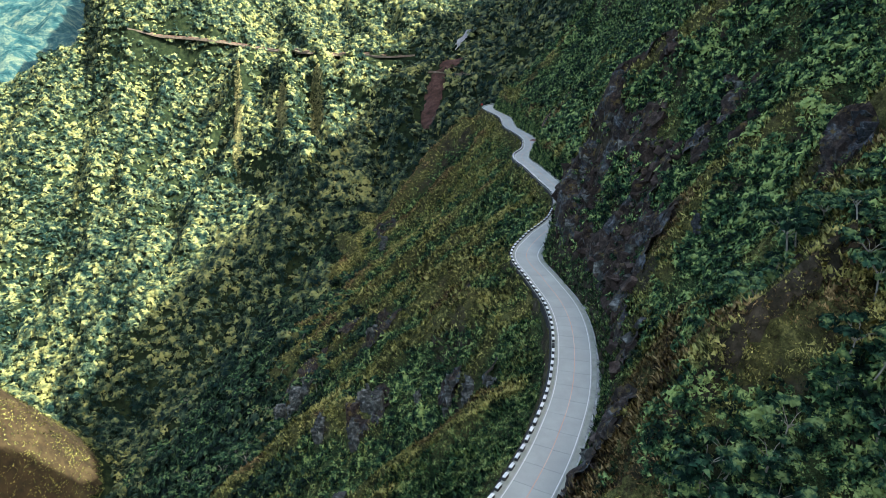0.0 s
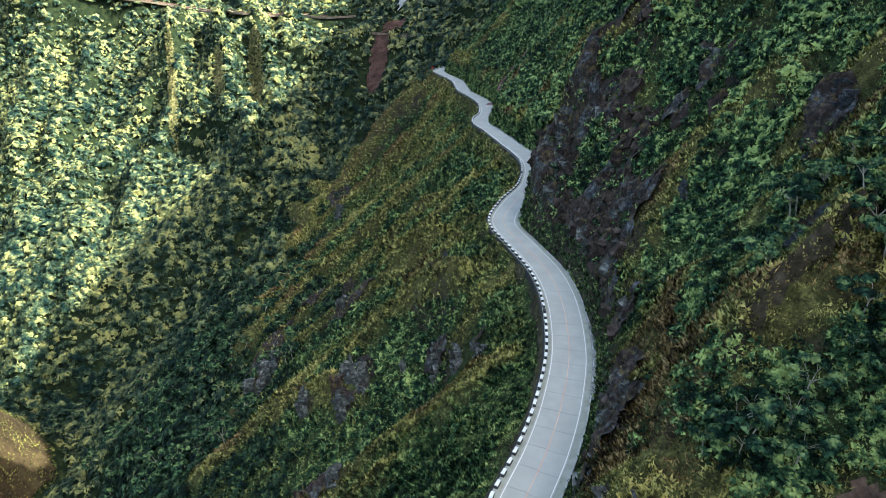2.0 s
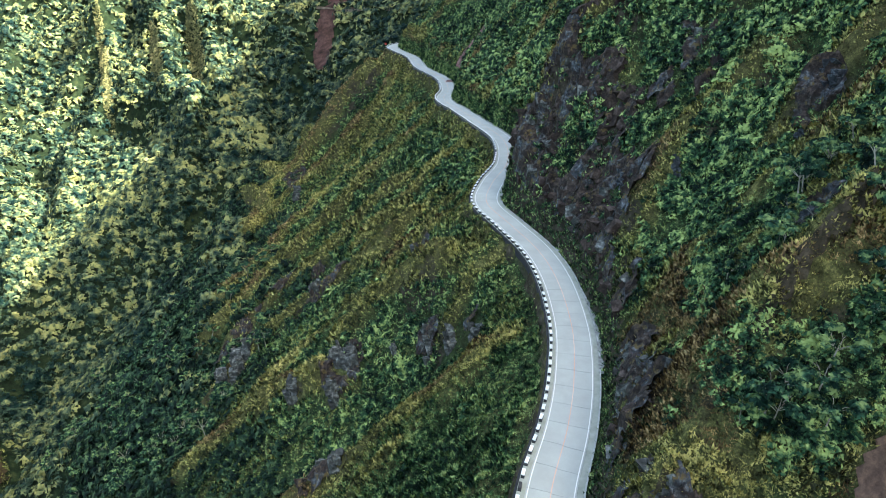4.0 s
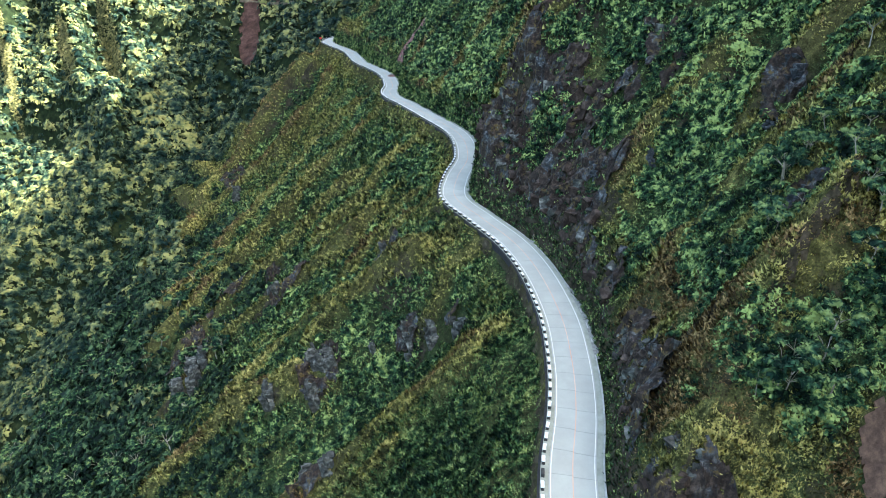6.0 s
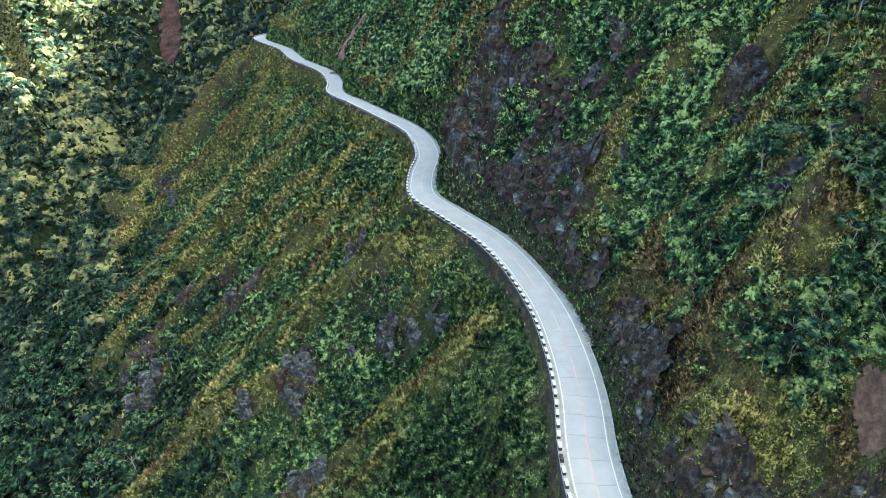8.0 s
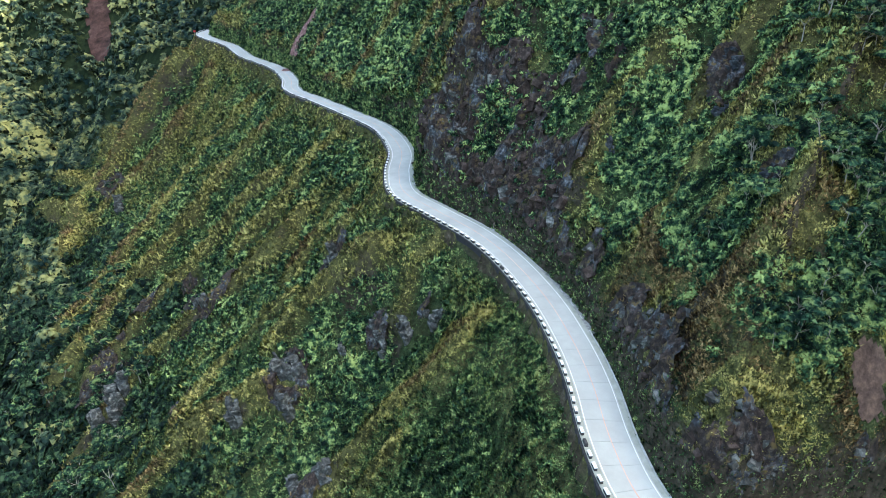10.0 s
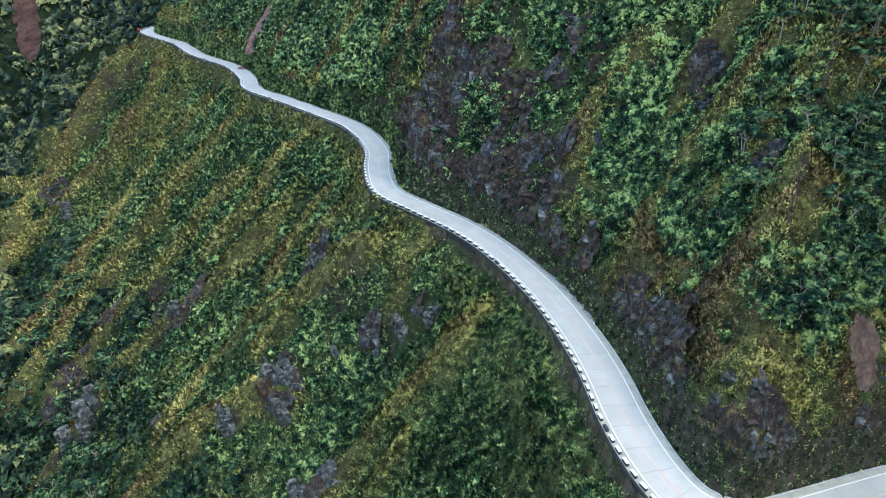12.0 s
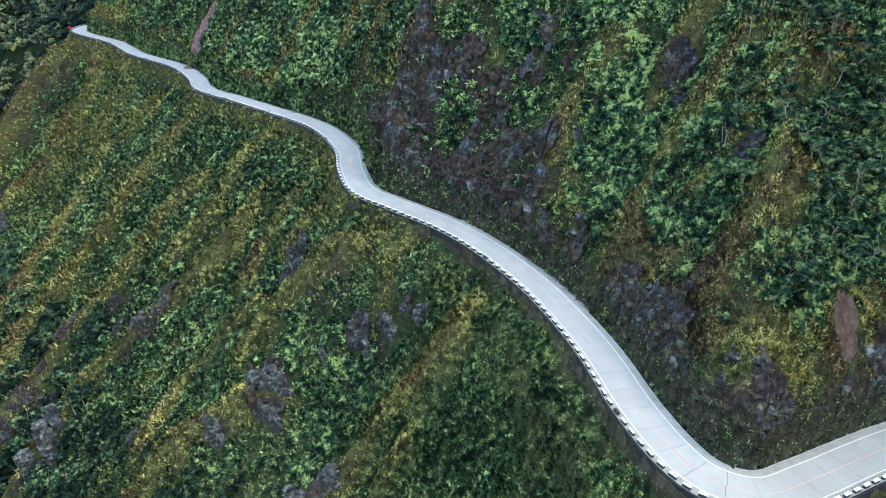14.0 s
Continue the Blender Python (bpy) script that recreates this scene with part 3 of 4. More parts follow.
BLUE_ROCKS = [(40.5, 65.5, 3.0, 2.6), (60, 90, 3.4, 2.4), (55, 87, 2.6, 2.2), (53, 54, 2.4, 2.2), (44, 104, 1.8, 1.8), (41, 119, 2.4, 2.2)]


def inside(x, y, scar, grow=1.0):
    cx, cy, a, b, turn = scar
    c, s = math.cos(radians(turn)), math.sin(radians(turn))
    u, v = ((x - cx) * c + (y - cy) * s) / a, (-(x - cx) * s + (y - cy) * c) / b
    return u * u + v * v + (0.2 if a > 60 else 0.45) * rough(x, y, min(a, b) * (2.5 if a > 7 * b else 0.9), 12, 3) < grow


def cleared(x, y):
    out = np.zeros(x.shape, bool)
    for scar in SCARS.values():
        out |= inside(x, y, scar, 1.1)
    for cx, cy, wide, _ in GREY_ROCKS + BLUE_ROCKS:
        out |= (x - cx) ** 2 + ((y - cy) * 0.9) ** 2 < (0.7 * wide * (1 + 0.3 * grain(x, y, 2.5, 19))) ** 2
    return out


def sow(name, made, material, label, category, corners=3):
    return tagged(new(name, bulk(name, made[0], corners, material, made[1])), label, category, kind="stuff")


def bare_rock(x, y, d):
    """Where the cut bank over the road shows bare rock."""
    reach = np.interp(y, [25, 50, 70, 82, 90, 104, 112, 125, 150, 160, 175, 200, 260, 480], [8.5, 9.5, 11, 7.5, 10, 12, 14.5, 19, 21, 16, 11, 7.5, 6.6, 6.6])
    return (d > 6.3) & (0.9 * (d - 5.5) / (reach - 5.5) + 0.9 * grain(x, y, 6.5, 90) + 0.55 * grain(x, y, 2.4, 91) < 0.55 + 0.35 * (y > 112) * (y < 165))


def green(x, y, crest):
    return growth(x, y, crest, bulge(x, y, 8.0))


def size_at(x, y):
    """Plants are drawn coarser in the distance."""
    return np.clip(0.0072 * np.hypot(x + 30, y - 10) + 0.2, 0.75, 2.0)


# stony ground with little growth: x, y, half widths
STONY = [(-60, 254, 17, 9), (-40, 262, 8, 6), (-39, 416, 8, 9), (-25, 246, 6, 9), (-41, 181, 7, 5), (-21, 112, 8, 4), (8, 125, 6, 3), (3, 134, 4, 4),
         (-19, 142, 6, 6), (4, 166, 4, 4), (60, 91, 4.2, 3.6), (41, 66, 2.6, 2.6), (56, 117, 2.6, 3), (-20, 215, 8, 4)]


def lumps(x, y):
    """Tufts and bushes stand in clumps, with low growth between them."""
    return 0.62 + 0.85 * np.clip(0.5 + 0.75 * grain(x, y, 2.6, 61) + 0.35 * grain(x, y, 6.5, 63), 0, 1)


def slope(x, y, d, c, z):
    ok = ((d < np.where(y < 135, -5.4, -4.8)) | (d > 6.4)) & (d < 60 + 0.05 * y) & (d > -190) & (y < 500) & (y > 42 - 1.4 * x)
    stony = np.zeros(len(x))
    for cx, cy, a, b in STONY:
        stony = np.maximum(stony, 0.85 * (((x - cx) / a) ** 2 + ((y - cy) / b) ** 2 + 0.5 * rough(x, y, 8, 13, 3) < 1))
    return ok & (rng.random(len(x)) >= np.maximum(stony, bare_rock(x, y, d) * np.where(y < 82, 0.62, 0.84)))


thin = lambda x, y: (0.75 / size_at(x, y)) ** 2
p, d, crest = places(700000, -150, 100, 8, 505, slope, thin)
more, d2, crest2 = places(400000, 5, 100, 8, 505, lambda x, y, d, c, z: slope(x, y, d, c, z) & (d > 6), thin)
p, d, crest = np.vstack([p, more]), np.r_[d, d2], np.r_[crest, crest2]
more, d2, crest2 = places(130000, 0, 70, 22, 330, lambda x, y, d, c, z: slope(x, y, d, c, z) & (d > 5.9) & (d < 15), thin)
p, d, crest = np.vstack([p, more]), np.r_[d, d2], np.r_[crest, crest2]
more, d2, crest2 = places(60000, -48, 20, 34, 122, lambda x, y, d, c, z: slope(x, y, d, c, z) & (d < -4.6) & (d > -40), None)
p, d, crest = np.vstack([p, more]), np.r_[d, d2], np.r_[crest, crest2]
more, d2, crest2 = places(120000, -75, 36, 95, 430, lambda x, y, d, c, z: slope(x, y, d, c, z) & (d < -4.6) & (x > -64 + 8 * grain(x, y, 12, 3)), lambda x, y: 0.9 - 0.45 * ease(150, 350, y))
p, d, crest = np.vstack([p, more]), np.r_[d, d2], np.r_[crest, crest2]
ok = (p[:, 0] > -70) | (rng.random(len(p)) < 0.35)
p, d, crest = p[ok], d[ok], crest[ok]
g = green(p[:, 0], p[:, 1], crest) + rng.normal(size=len(p)) * 0.22
g = g - np.where((d > 5) & (d < 17) & (p[:, 1] < 80), 0.6, 0) + 0.6 * ease(-60, -120, p[:, 0]) + 0.35 * ease(15, 22, d) + 0.75 * ease(118, 98, p[:, 1]) * (d < 0) * ease(-48, -30, d)
hi = size_at(p[:, 0], p[:, 1]) * rng.uniform(0.7, 1.45, len(p)) * np.where(np.abs(d) < 8, 0.7, 1) * lumps(p[:, 0], p[:, 1])
rust = (d > 5) & (d < 18) & (g < 0.1) & (grain(p[:, 0], p[:, 1], 10, 33) > -0.2 + 0.5 * (p[:, 1] > 90)) | (g < -1.5)
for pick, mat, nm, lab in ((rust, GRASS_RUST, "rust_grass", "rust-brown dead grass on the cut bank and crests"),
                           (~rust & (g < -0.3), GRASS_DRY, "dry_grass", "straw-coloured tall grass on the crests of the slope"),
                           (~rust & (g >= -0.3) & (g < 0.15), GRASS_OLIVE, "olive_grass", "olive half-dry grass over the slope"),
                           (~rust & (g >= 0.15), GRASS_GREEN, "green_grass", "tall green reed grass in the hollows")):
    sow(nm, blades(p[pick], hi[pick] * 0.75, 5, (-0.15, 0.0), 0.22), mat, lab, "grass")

q, d, crest = places(300000, -150, 100, 8, 505, slope, thin)
more, d2, crest2 = places(150000, 5, 100, 8, 505, lambda x, y, d, c, z: slope(x, y, d, c, z) & (d > 9), thin)
q, d, crest = np.vstack([q, more]), np.r_[d, d2], np.r_[crest, crest2]
g = green(q[:, 0], q[:, 1], crest) + rng.normal(size=len(q)) * 0.2 + np.where(d > 12, 0.62, 0) - np.where(np.abs(d) < 9, 0.6, 0) - np.where((d > 0) & (d < 15) & (q[:, 1] < 85), 0.9, 0) + 0.9 * ease(-50, -110, q[:, 0])
lush = (d < 0) & (q[:, 1] < 116) & (q[:, 0] > -34)   # the reed slope under the road
q = q[(g > np.where(d < 0, 0.34, 0.14)) & ~(lush & (rng.random(len(q)) < 0.8))]
q = q[lumps(q[:, 0], q[:, 1]) > 0.80]
r = size_at(q[:, 0], q[:, 1]) * rng.uniform(0.5, 1.2, len(q)) * (1 + 0.7 * ease(-55, -105, q[:, 0])) * lumps(q[:, 0], q[:, 1])
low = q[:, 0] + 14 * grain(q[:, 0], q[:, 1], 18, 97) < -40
close = ~low & (q[:, 1] < 170)
low_far = ~low & ~close
one, two = leaves(q[close], r[close], 22, r[close] * 0.25), leaves(q[low_far], r[low_far], 19, r[low_far] * 0.28)
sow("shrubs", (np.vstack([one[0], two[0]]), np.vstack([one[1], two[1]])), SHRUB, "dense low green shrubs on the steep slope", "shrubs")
# the lowest plants take the leaf colour that has deep shade put in
sow("shaded_thicket", leaves(q[low], r[low] * 1.2, 17, r[low] * 0.38), SHADED_LEAF, "dense dark-leaved thicket low on the slope, its colour deepened for shade", "thicket")

# short green growth along the ditch
n = 17000
k = rng.integers(20, len(MID) - 40, n)
o = rng.uniform(4.65, 6.6, n)
x, y = MID[k, 0] + SIDE[k, 0] * o + rng.normal(size=n) * 0.3, MID[k, 1] + SIDE[k, 1] * o + rng.normal(size=n) * 0.3
ok = np.abs(nearest(x, y)[0]) > 4.5
p = np.stack([x, y, height(x, y)], 1)[ok]
sow("verge_grass", blades(p, 0.85 * size_at(x[ok], y[ok]), 5, (-0.1, 0), 0.2), GRASS_GREEN, "short bright green grass beside the road's ditch", "grass")

# the woods across the valley and in its bottom
woods = lambda x, y, d, c, z: ((d < -115) | (y > 490)) & (x < 0.26 * y) & (x > -0.8 * y) & (z > -262) & (np.abs(nearest(x, y + 4, VALLEY_LINE, sides(VALLEY_LINE))[0]) > 4.5)
p, d, crest = places(62000, -900, 260, 240, 1400, woods)
more = places(9000, -430, -50, 280, 660, woods)[0]
p = np.vstack([p, more])
r = (1.5 + 3.2 * rng.random(len(p)) ** 1.7) * (1 + 0.0005 * (p[:, 1] - 400))
front = p[:, 1] < 590
one, two = leaves(p[front], r[front], 24, r[front] * 0.32, 0.95, 0.8, 0.5, 0.18), leaves(p[~front], r[~front] * 1.2, 12, r[~front] * 0.5, 0.95, 0.75, 0.55, 0.15)
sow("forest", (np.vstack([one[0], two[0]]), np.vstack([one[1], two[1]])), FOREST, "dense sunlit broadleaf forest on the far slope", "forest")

# pale grass on the ribs of the far slope
p, d, crest = places(60000, -330, -90, 640, 900, lambda x, y, d, c, z: x < 999, None, False)
on = inside(p[:, 0], p[:, 1], SCARS["grass_rib"]) | inside(p[:, 0], p[:, 1], SCARS["low_grass_rib"]) | inside(p[:, 0], p[:, 1], SCARS["third_grass_rib"]) | inside(p[:, 0], p[:, 1], SCARS["terraces"])
p = p[on]
sow("rib_grass", leaves(p, rng.uniform(0.9, 2.2, len(p)), 6, np.full(len(p), 0.9), 0.5, 0.3, 0.8, 0.3), RIB_GRASS, "pale dry grass on the ribs of the far slope", "grass")

p, d, crest = places(9000, -330, -190, 260, 420, lambda x, y, d, c, z: inside(x, y, SCARS["dry_knoll"]), None, False)
sow("knoll_grass", blades(p + [0, 0, 2.2], rng.uniform(0.8, 2.0, len(p)), 6, (0, 0), 0.2), GRASS_OLIVE, "short dry olive grass on the brown knoll", "grass")

# hills far behind, a plain distance with the haze painted in
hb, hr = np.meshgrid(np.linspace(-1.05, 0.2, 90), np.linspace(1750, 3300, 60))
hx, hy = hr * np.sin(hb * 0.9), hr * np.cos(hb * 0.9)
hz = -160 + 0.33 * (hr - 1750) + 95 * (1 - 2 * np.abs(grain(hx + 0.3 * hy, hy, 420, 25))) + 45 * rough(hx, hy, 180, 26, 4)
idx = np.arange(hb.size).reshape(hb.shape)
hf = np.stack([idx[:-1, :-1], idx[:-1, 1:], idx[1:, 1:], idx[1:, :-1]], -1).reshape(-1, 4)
tagged(new("backdrop", mesh_from("backdrop", np.stack([hx.ravel(), hy.ravel(), hz.ravel()], 1), hf, HAZY_DISTANCE, True)), "distant hills beyond the valley, haze put in as blue-green colour and glow", "hills", kind="structure")


# ---- bare scars and rock faces, laid on the slope ----
def scar_patch(name, material, label, category, step, lift):
    """A patch of bare ground: the cells of a fine net that lie inside an uneven outline, with a skirt."""
    cx, cy, a, b, turn = SCARS[name]
    m = max(a, b) * 1.3
    xs = np.arange(cx - m, cx + m, step)
    ys = np.arange(cy - m, cy + m, step)
    X, Y = np.meshgrid(xs, ys)
    ok = inside(X.ravel(), Y.ravel(), SCARS[name]).reshape(X.shape)
    z = height(X.ravel(), Y.ravel()) + lift + step * 0.35 * rough(X.ravel(), Y.ravel(), step * 5, 17, 3)
    idx = np.arange(X.size).reshape(X.shape)
    cell = ok[:-1, :-1] & ok[1:, :-1] & ok[:-1, 1:] & ok[1:, 1:]
    f = np.stack([idx[:-1, :-1], idx[:-1, 1:], idx[1:, 1:], idx[1:, :-1]], -1)[cell]
    used, back_ = np.unique(f, return_inverse=True)
    v = np.stack([X.ravel(), Y.ravel(), z], 1)[used]
    ob = new(name, mesh_from(name, v, back_.reshape(-1, 4), material))
    return tagged(ob, label, category, kind="structure")


scar_patch("landslide", SOIL_RED, "raw reddish landslide scar below the upper road", "landslide", 2.5, 1.2)
scar_patch("landslide_head", SOIL_RED, "raw red earth above the upper road", "landslide", 2.5, 1.2)
scar_patch("slip_face", SCREE_PINK, "pinkish broken rock slip beside the road", "rock slip", 0.7, 0.35)
scar_patch("pale_rock_face", ROCK_PALE, "pale grey streaked rock face in the woods", "rock face", 2.5, 5.0)
scar_patch("soil_bank", SOIL_BROWN, "bare brown soil bank over the hairpin", "soil bank", 0.5, 0.25)


scar_patch("dry_knoll", KNOLL_SOIL, "bare brown grassy knoll in the valley", "knoll", 3.0, 2.5)

# ---- the road across the valley, with the bank cut over it ----
def far_road(name, places_, label):
    """A level shelf along the far slope: a pale deck, and a steep bare bank behind it."""
    line = even(spline(places_, 8), 6.0)
    line[:, 2] = np.maximum(line[:, 2], height(line[:, 0], line[:, 1]) + 1.0)
    k = np.ones(9) / 9
    line[:, 2] = np.convolve(np.pad(line[:, 2], 4, mode="edge"), k, mode="valid")
    s = sides(line)
    thing = tagged(new(name), label, "road", kind="structure")
    for nm, mat, cross in (("deck", DUST, [(2.4, -2.5), (2.4, 0), (-2.4, 0), (-2.4, -1)]), ("bank", SOIL_BROWN, [(-2.6, -1), (-3.4, 1.2), (-5, 2.0), (-8, 0.5)])):
        v, f = [], []
        m = len(cross)
        for i, (c, n_) in enumerate(zip(line, s)):
            for o, h in cross:
                wob = 1 + (0.18 * math.sin(i * 0.9 + o) + 0.25 * math.sin(i * 0.37)) * (h > 3)
                v.append((c[0] + n_[0] * o, c[1] + n_[1] * o, c[2] + h * wob))
        for i in range(len(line) - 1):
            f += [(i * m + j, i * m + j + 1, (i + 1) * m + j + 1, (i + 1) * m + j) for j in range(m - 1)]
        part(nm, mesh_from(nm, v, f, mat), thing)


far_road("valley_road", VALLEY_ROAD,
         "narrow pale road cut along the far mountainside")
far_road("upper_road", [(-18, 740, 37), (8, 726, 34), (37, 690, 31), (60, 660, 29)], "short pale stretch of road above the landslide")


# ---- small things beside the road ----
def at_road(y, offset):
    """A place on the road's surface by its y (past the hairpin) and its offset to the right."""
    i = 60 + int(np.argmin(np.abs(MID[60:, 1] - y)))
    return MID[i, 0] + SIDE[i, 0] * offset, MID[i, 1] + SIDE[i, 1] * offset, MID[i, 2], math.atan2(SIDE[i, 1], SIDE[i, 0])


def box(bm, size, at, turn=0.0, lean=0.0):
    made_ = bmesh.ops.create_cube(bm, size=1)["verts"]
    m = Matrix.Translation(at) @ Matrix.Rotation(turn, 4, "Z") @ Matrix.Rotation(lean, 4, "X") @ Matrix.Diagonal((*size, 1))
    bmesh.ops.transform(bm, matrix=m, verts=made_)
    bmesh.ops.bevel(bm, geom=list({e for v in made_ for e in v.link_edges}), offset=min(size) * 0.12, segments=1, affect="EDGES")


def solid(name, material, parts_):
    bm = bmesh.new()
    for one in parts_:
        box(bm, *one)
    me_ = bpy.data.meshes.new(name)
    bm.to_mesh(me_)
    bm.free()
    me_.materials.append(material)
    return me_


x, y, z, turn = at_road(128, 4.75)
marker = tagged(new("marker_post"), "weathered rusty marker post leaning beside the ditch", "post")
marker.matrix_basis = Matrix.Translation((x, y, z - 0.3)) @ Matrix.Rotation(turn, 4, "Z")
part("pole", solid("pole", POST_STEEL, [((0.12, 0.12, 2.3), (0, 0, 1.1), 0, 0.06)]), marker)
part("plate", solid("plate", POST_STEEL, [((0.5, 0.05, 0.4), (0, -0.1, 1.9), 0.2, 0.06)]), marker)
part("footing", solid("footing", CURB, [((0.7, 0.9, 0.45), (0, 0, 0.2), 0.3, 0)]), marker)

x, y, z, turn = at_road(457, -5.0)
warn = tagged(new("road_sign"), "small red warning sign on a pale post", "road sign")
warn.matrix_basis = Matrix.Translation((x, y, z - 0.9)) @ Matrix.Rotation(turn, 4, "Z")
part("post", solid("post", POST_STEEL, [((0.14, 0.14, 2.9), (0, 0, 1.4))]), warn)
part("board", solid("board", RED_PAINT, [((1.5, 0.08, 1.2), (0, -0.1, 2.9))]), warn, "red board")

# the broken edge where the lane widens
lay_v, lay_f = [], []
ys = np.linspace(108, 84, 26)
for i, yy in enumerate(ys):
    wide = 4.45 + 2.4 * float(ease(108, 93, yy) if yy > 92 else 1 - 0.75 * ease(92, 90, yy)) + 0.12 * math.sin(i * 2.3)
    for o in (4.0, wide):
        x, y, z, _ = at_road(yy, o)
        lay_v.append((x, y, z + 0.07 + 0.03 * math.sin(i * 1.3 + o)))
    x, y, z, _ = at_road(yy, wide + 0.15)
    lay_v.append((x, y, z - 0.6))
for i in range(len(ys) - 1):
    lay_f += [(3 * i + j, 3 * i + j + 1, 3 * i + j + 4, 3 * i + j + 3) for j in (0, 1)]
tagged(new("lay_by", mesh_from("lay_by", lay_v, lay_f, GRAVEL)), "rough gravel widening beside the concrete lane", "lay-by", kind="structure")
x, y, z, turn = at_road(91.5, 6.3)
stub = tagged(new("broken_wall"), "broken end of a pale concrete wall at the lay-by", "wall")
stub.matrix_basis = Matrix.Translation((x, y, z - 0.4)) @ Matrix.Rotation(turn - 0.5, 4, "Z")
part("panel", solid("panel", CURB, [((2.0, 0.3, 1.3), (0, 0, 0.65), 0, 0.1)]), stub)
part("pier", solid("pier", CURB, [((0.4, 0.45, 1.7), (1.1, 0, 0.8))]), stub)
part("fallen_piece", solid("fallen_piece", CURB, [((0.9, 0.5, 0.35), (-0.9, -0.8, 0.45), 0.6, 0.2)]), stub)
x, y, z, turn = at_road(177, 4.9)
heap = tagged(new("rubble_heap"), "small heap of fallen rock at the inner bend", "rubble")
heap.matrix_basis = Matrix.Translation((x, y, z))
for i in range(7):
    part("stone", solid("stone", ROCK_BROWN, [((0.5 + 0.1 * i, 0.6, 0.5), (math.sin(i * 2.4) * 1.0, math.cos(i * 2.4) * 1.2, 0.15 + 0.08 * (i % 3)), i * 0.7, 0.3)]), heap)


# ---- loose rock on the cut banks ----
def chunks(p, size):
    """Broken blocks: cubes with every corner pushed about, six faces each."""
    n = len(p)
    corner = np.array([(x, y, z) for z in (-1, 1) for y in (-1, 1) for x in (-1, 1)], float)
    c = corner[None] * rng.uniform(0.45, 1.0, (n, 8, 1)) + rng.normal(size=(n, 8, 3)) * 0.12
    c = c * rng.uniform(0.6, 1.2, (n, 1, 3)) * size[:, None, None]
    w = rng.normal(size=(n, 4)) * [1.6, 1, 1, 1]
    w /= np.linalg.norm(w, axis=1)[:, None]
    a, b, e, f = w.T
    turn = np.array([[1 - 2 * (e * e + f * f), 2 * (b * e - a * f), 2 * (b * f + a * e)], [2 * (b * e + a * f), 1 - 2 * (b * b + f * f), 2 * (e * f - a * b)],
                     [2 * (b * f - a * e), 2 * (e * f + a * b), 1 - 2 * (b * b + e * e)]]).transpose(2, 0, 1)
    c = np.einsum("nij,nkj->nki", turn, c) + p[:, None]
    q = [(0, 2, 3, 1), (4, 5, 7, 6), (0, 1, 5, 4), (2, 6, 7, 3), (0, 4, 6, 2), (1, 3, 7, 5)]
    return c[:, q].reshape(-1, 3), None


rnd_r = random.Random(31)
p, d, crest = places(60000, 0, 80, 25, 480, lambda x, y, d, c, z: bare_rock(x, y, d), lambda x, y: 0.2 + 0.8 * (y < 180))
s = 0.18 + np.where(p[:, 1] < 85, 0.8, 1.6) * rng.random(len(p)) ** np.where(p[:, 1] < 85, 2.5, 5)
grey = (p[:, 1] < 80) & (grain(p[:, 0], p[:, 1], 5, 78) > -0.3) | (grain(p[:, 0], p[:, 1], 6, 77) > 0.55)
order = np.argsort(-s * (p[:, 1] < 180))
single, rest = order[:300], order[300:]
face = tagged(new("rock_face"), "broken dark rock face of the road cutting", "rock face", kind="structure")
for k in range(300):
    if k < 24:   # a dozen shapes of each colour, shared by the rest
        made = chunks(np.zeros((1, 3)), np.ones(1))[0]
        me_ = mesh_from("rock", made, [tuple(range(4 * q, 4 * q + 4)) for q in range(6)], ROCK if k % 2 else ROCK_BROWN)
        SINGLE = [me_] if k == 0 else SINGLE + [me_]
    i = single[k]
    ob = part("rock", SINGLE[2 * rnd_r.randrange(12) + int(grey[i])] if k >= 24 else me_, face)
    ob.matrix_basis = Matrix.Translation(p[i]) @ Matrix.Rotation(rnd_r.uniform(0, 6.28), 4, "Z") @ Matrix.Scale(float(s[i]), 4)


def crag_net(x0, x1, y0, y1, step, mask):
    """A broken face: a fine net over bare rock, pushed out into ledges and clefts."""
    X, Y = np.meshgrid(np.arange(x0, x1, step), np.arange(y0, y1, step))
    x, y = X.ravel(), Y.ravel()
    d = nearest(x, y)[0]
    ok = mask(x, y, d).reshape(X.shape)
    ledge = 1 - 2 * np.abs(grain(x + 0.5 * y, y - 0.3 * x, 3.4, 101))
    cleft = 1 - 2 * np.abs(grain(x, y, 1.5, 102))
    out = 0.25 + 0.8 * ledge + 0.45 * cleft + 0.5 * np.round(2 * grain(x, y, 2.4, 103)) * 0.6 + 0.25 * grain(x, y, 0.7, 104)
    n = facing(np.stack([x, y, 0 * x], 1))
    v = np.stack([x, y, height(x, y)], 1) + n * (out * ease(6.4, 9.0, np.abs(d)))[:, None]
    idx = np.arange(X.size).reshape(X.shape)
    cell = ok[:-1, :-1] | ok[1:, 1:]
    f = np.stack([idx[:-1, :-1], idx[:-1, 1:], idx[1:, 1:], idx[1:, :-1]], -1)[cell]
    used, back_ = np.unique(f, return_inverse=True)
    return mesh_from("crag", v[used], back_.reshape(-1, 4), CRAG)


for y0, y1 in ((28, 84), (84, 110), (110, 182)):
    part("crag", crag_net(4, 62, y0, y1, 0.42, bare_rock), face, "broken brown and blue-grey rock")
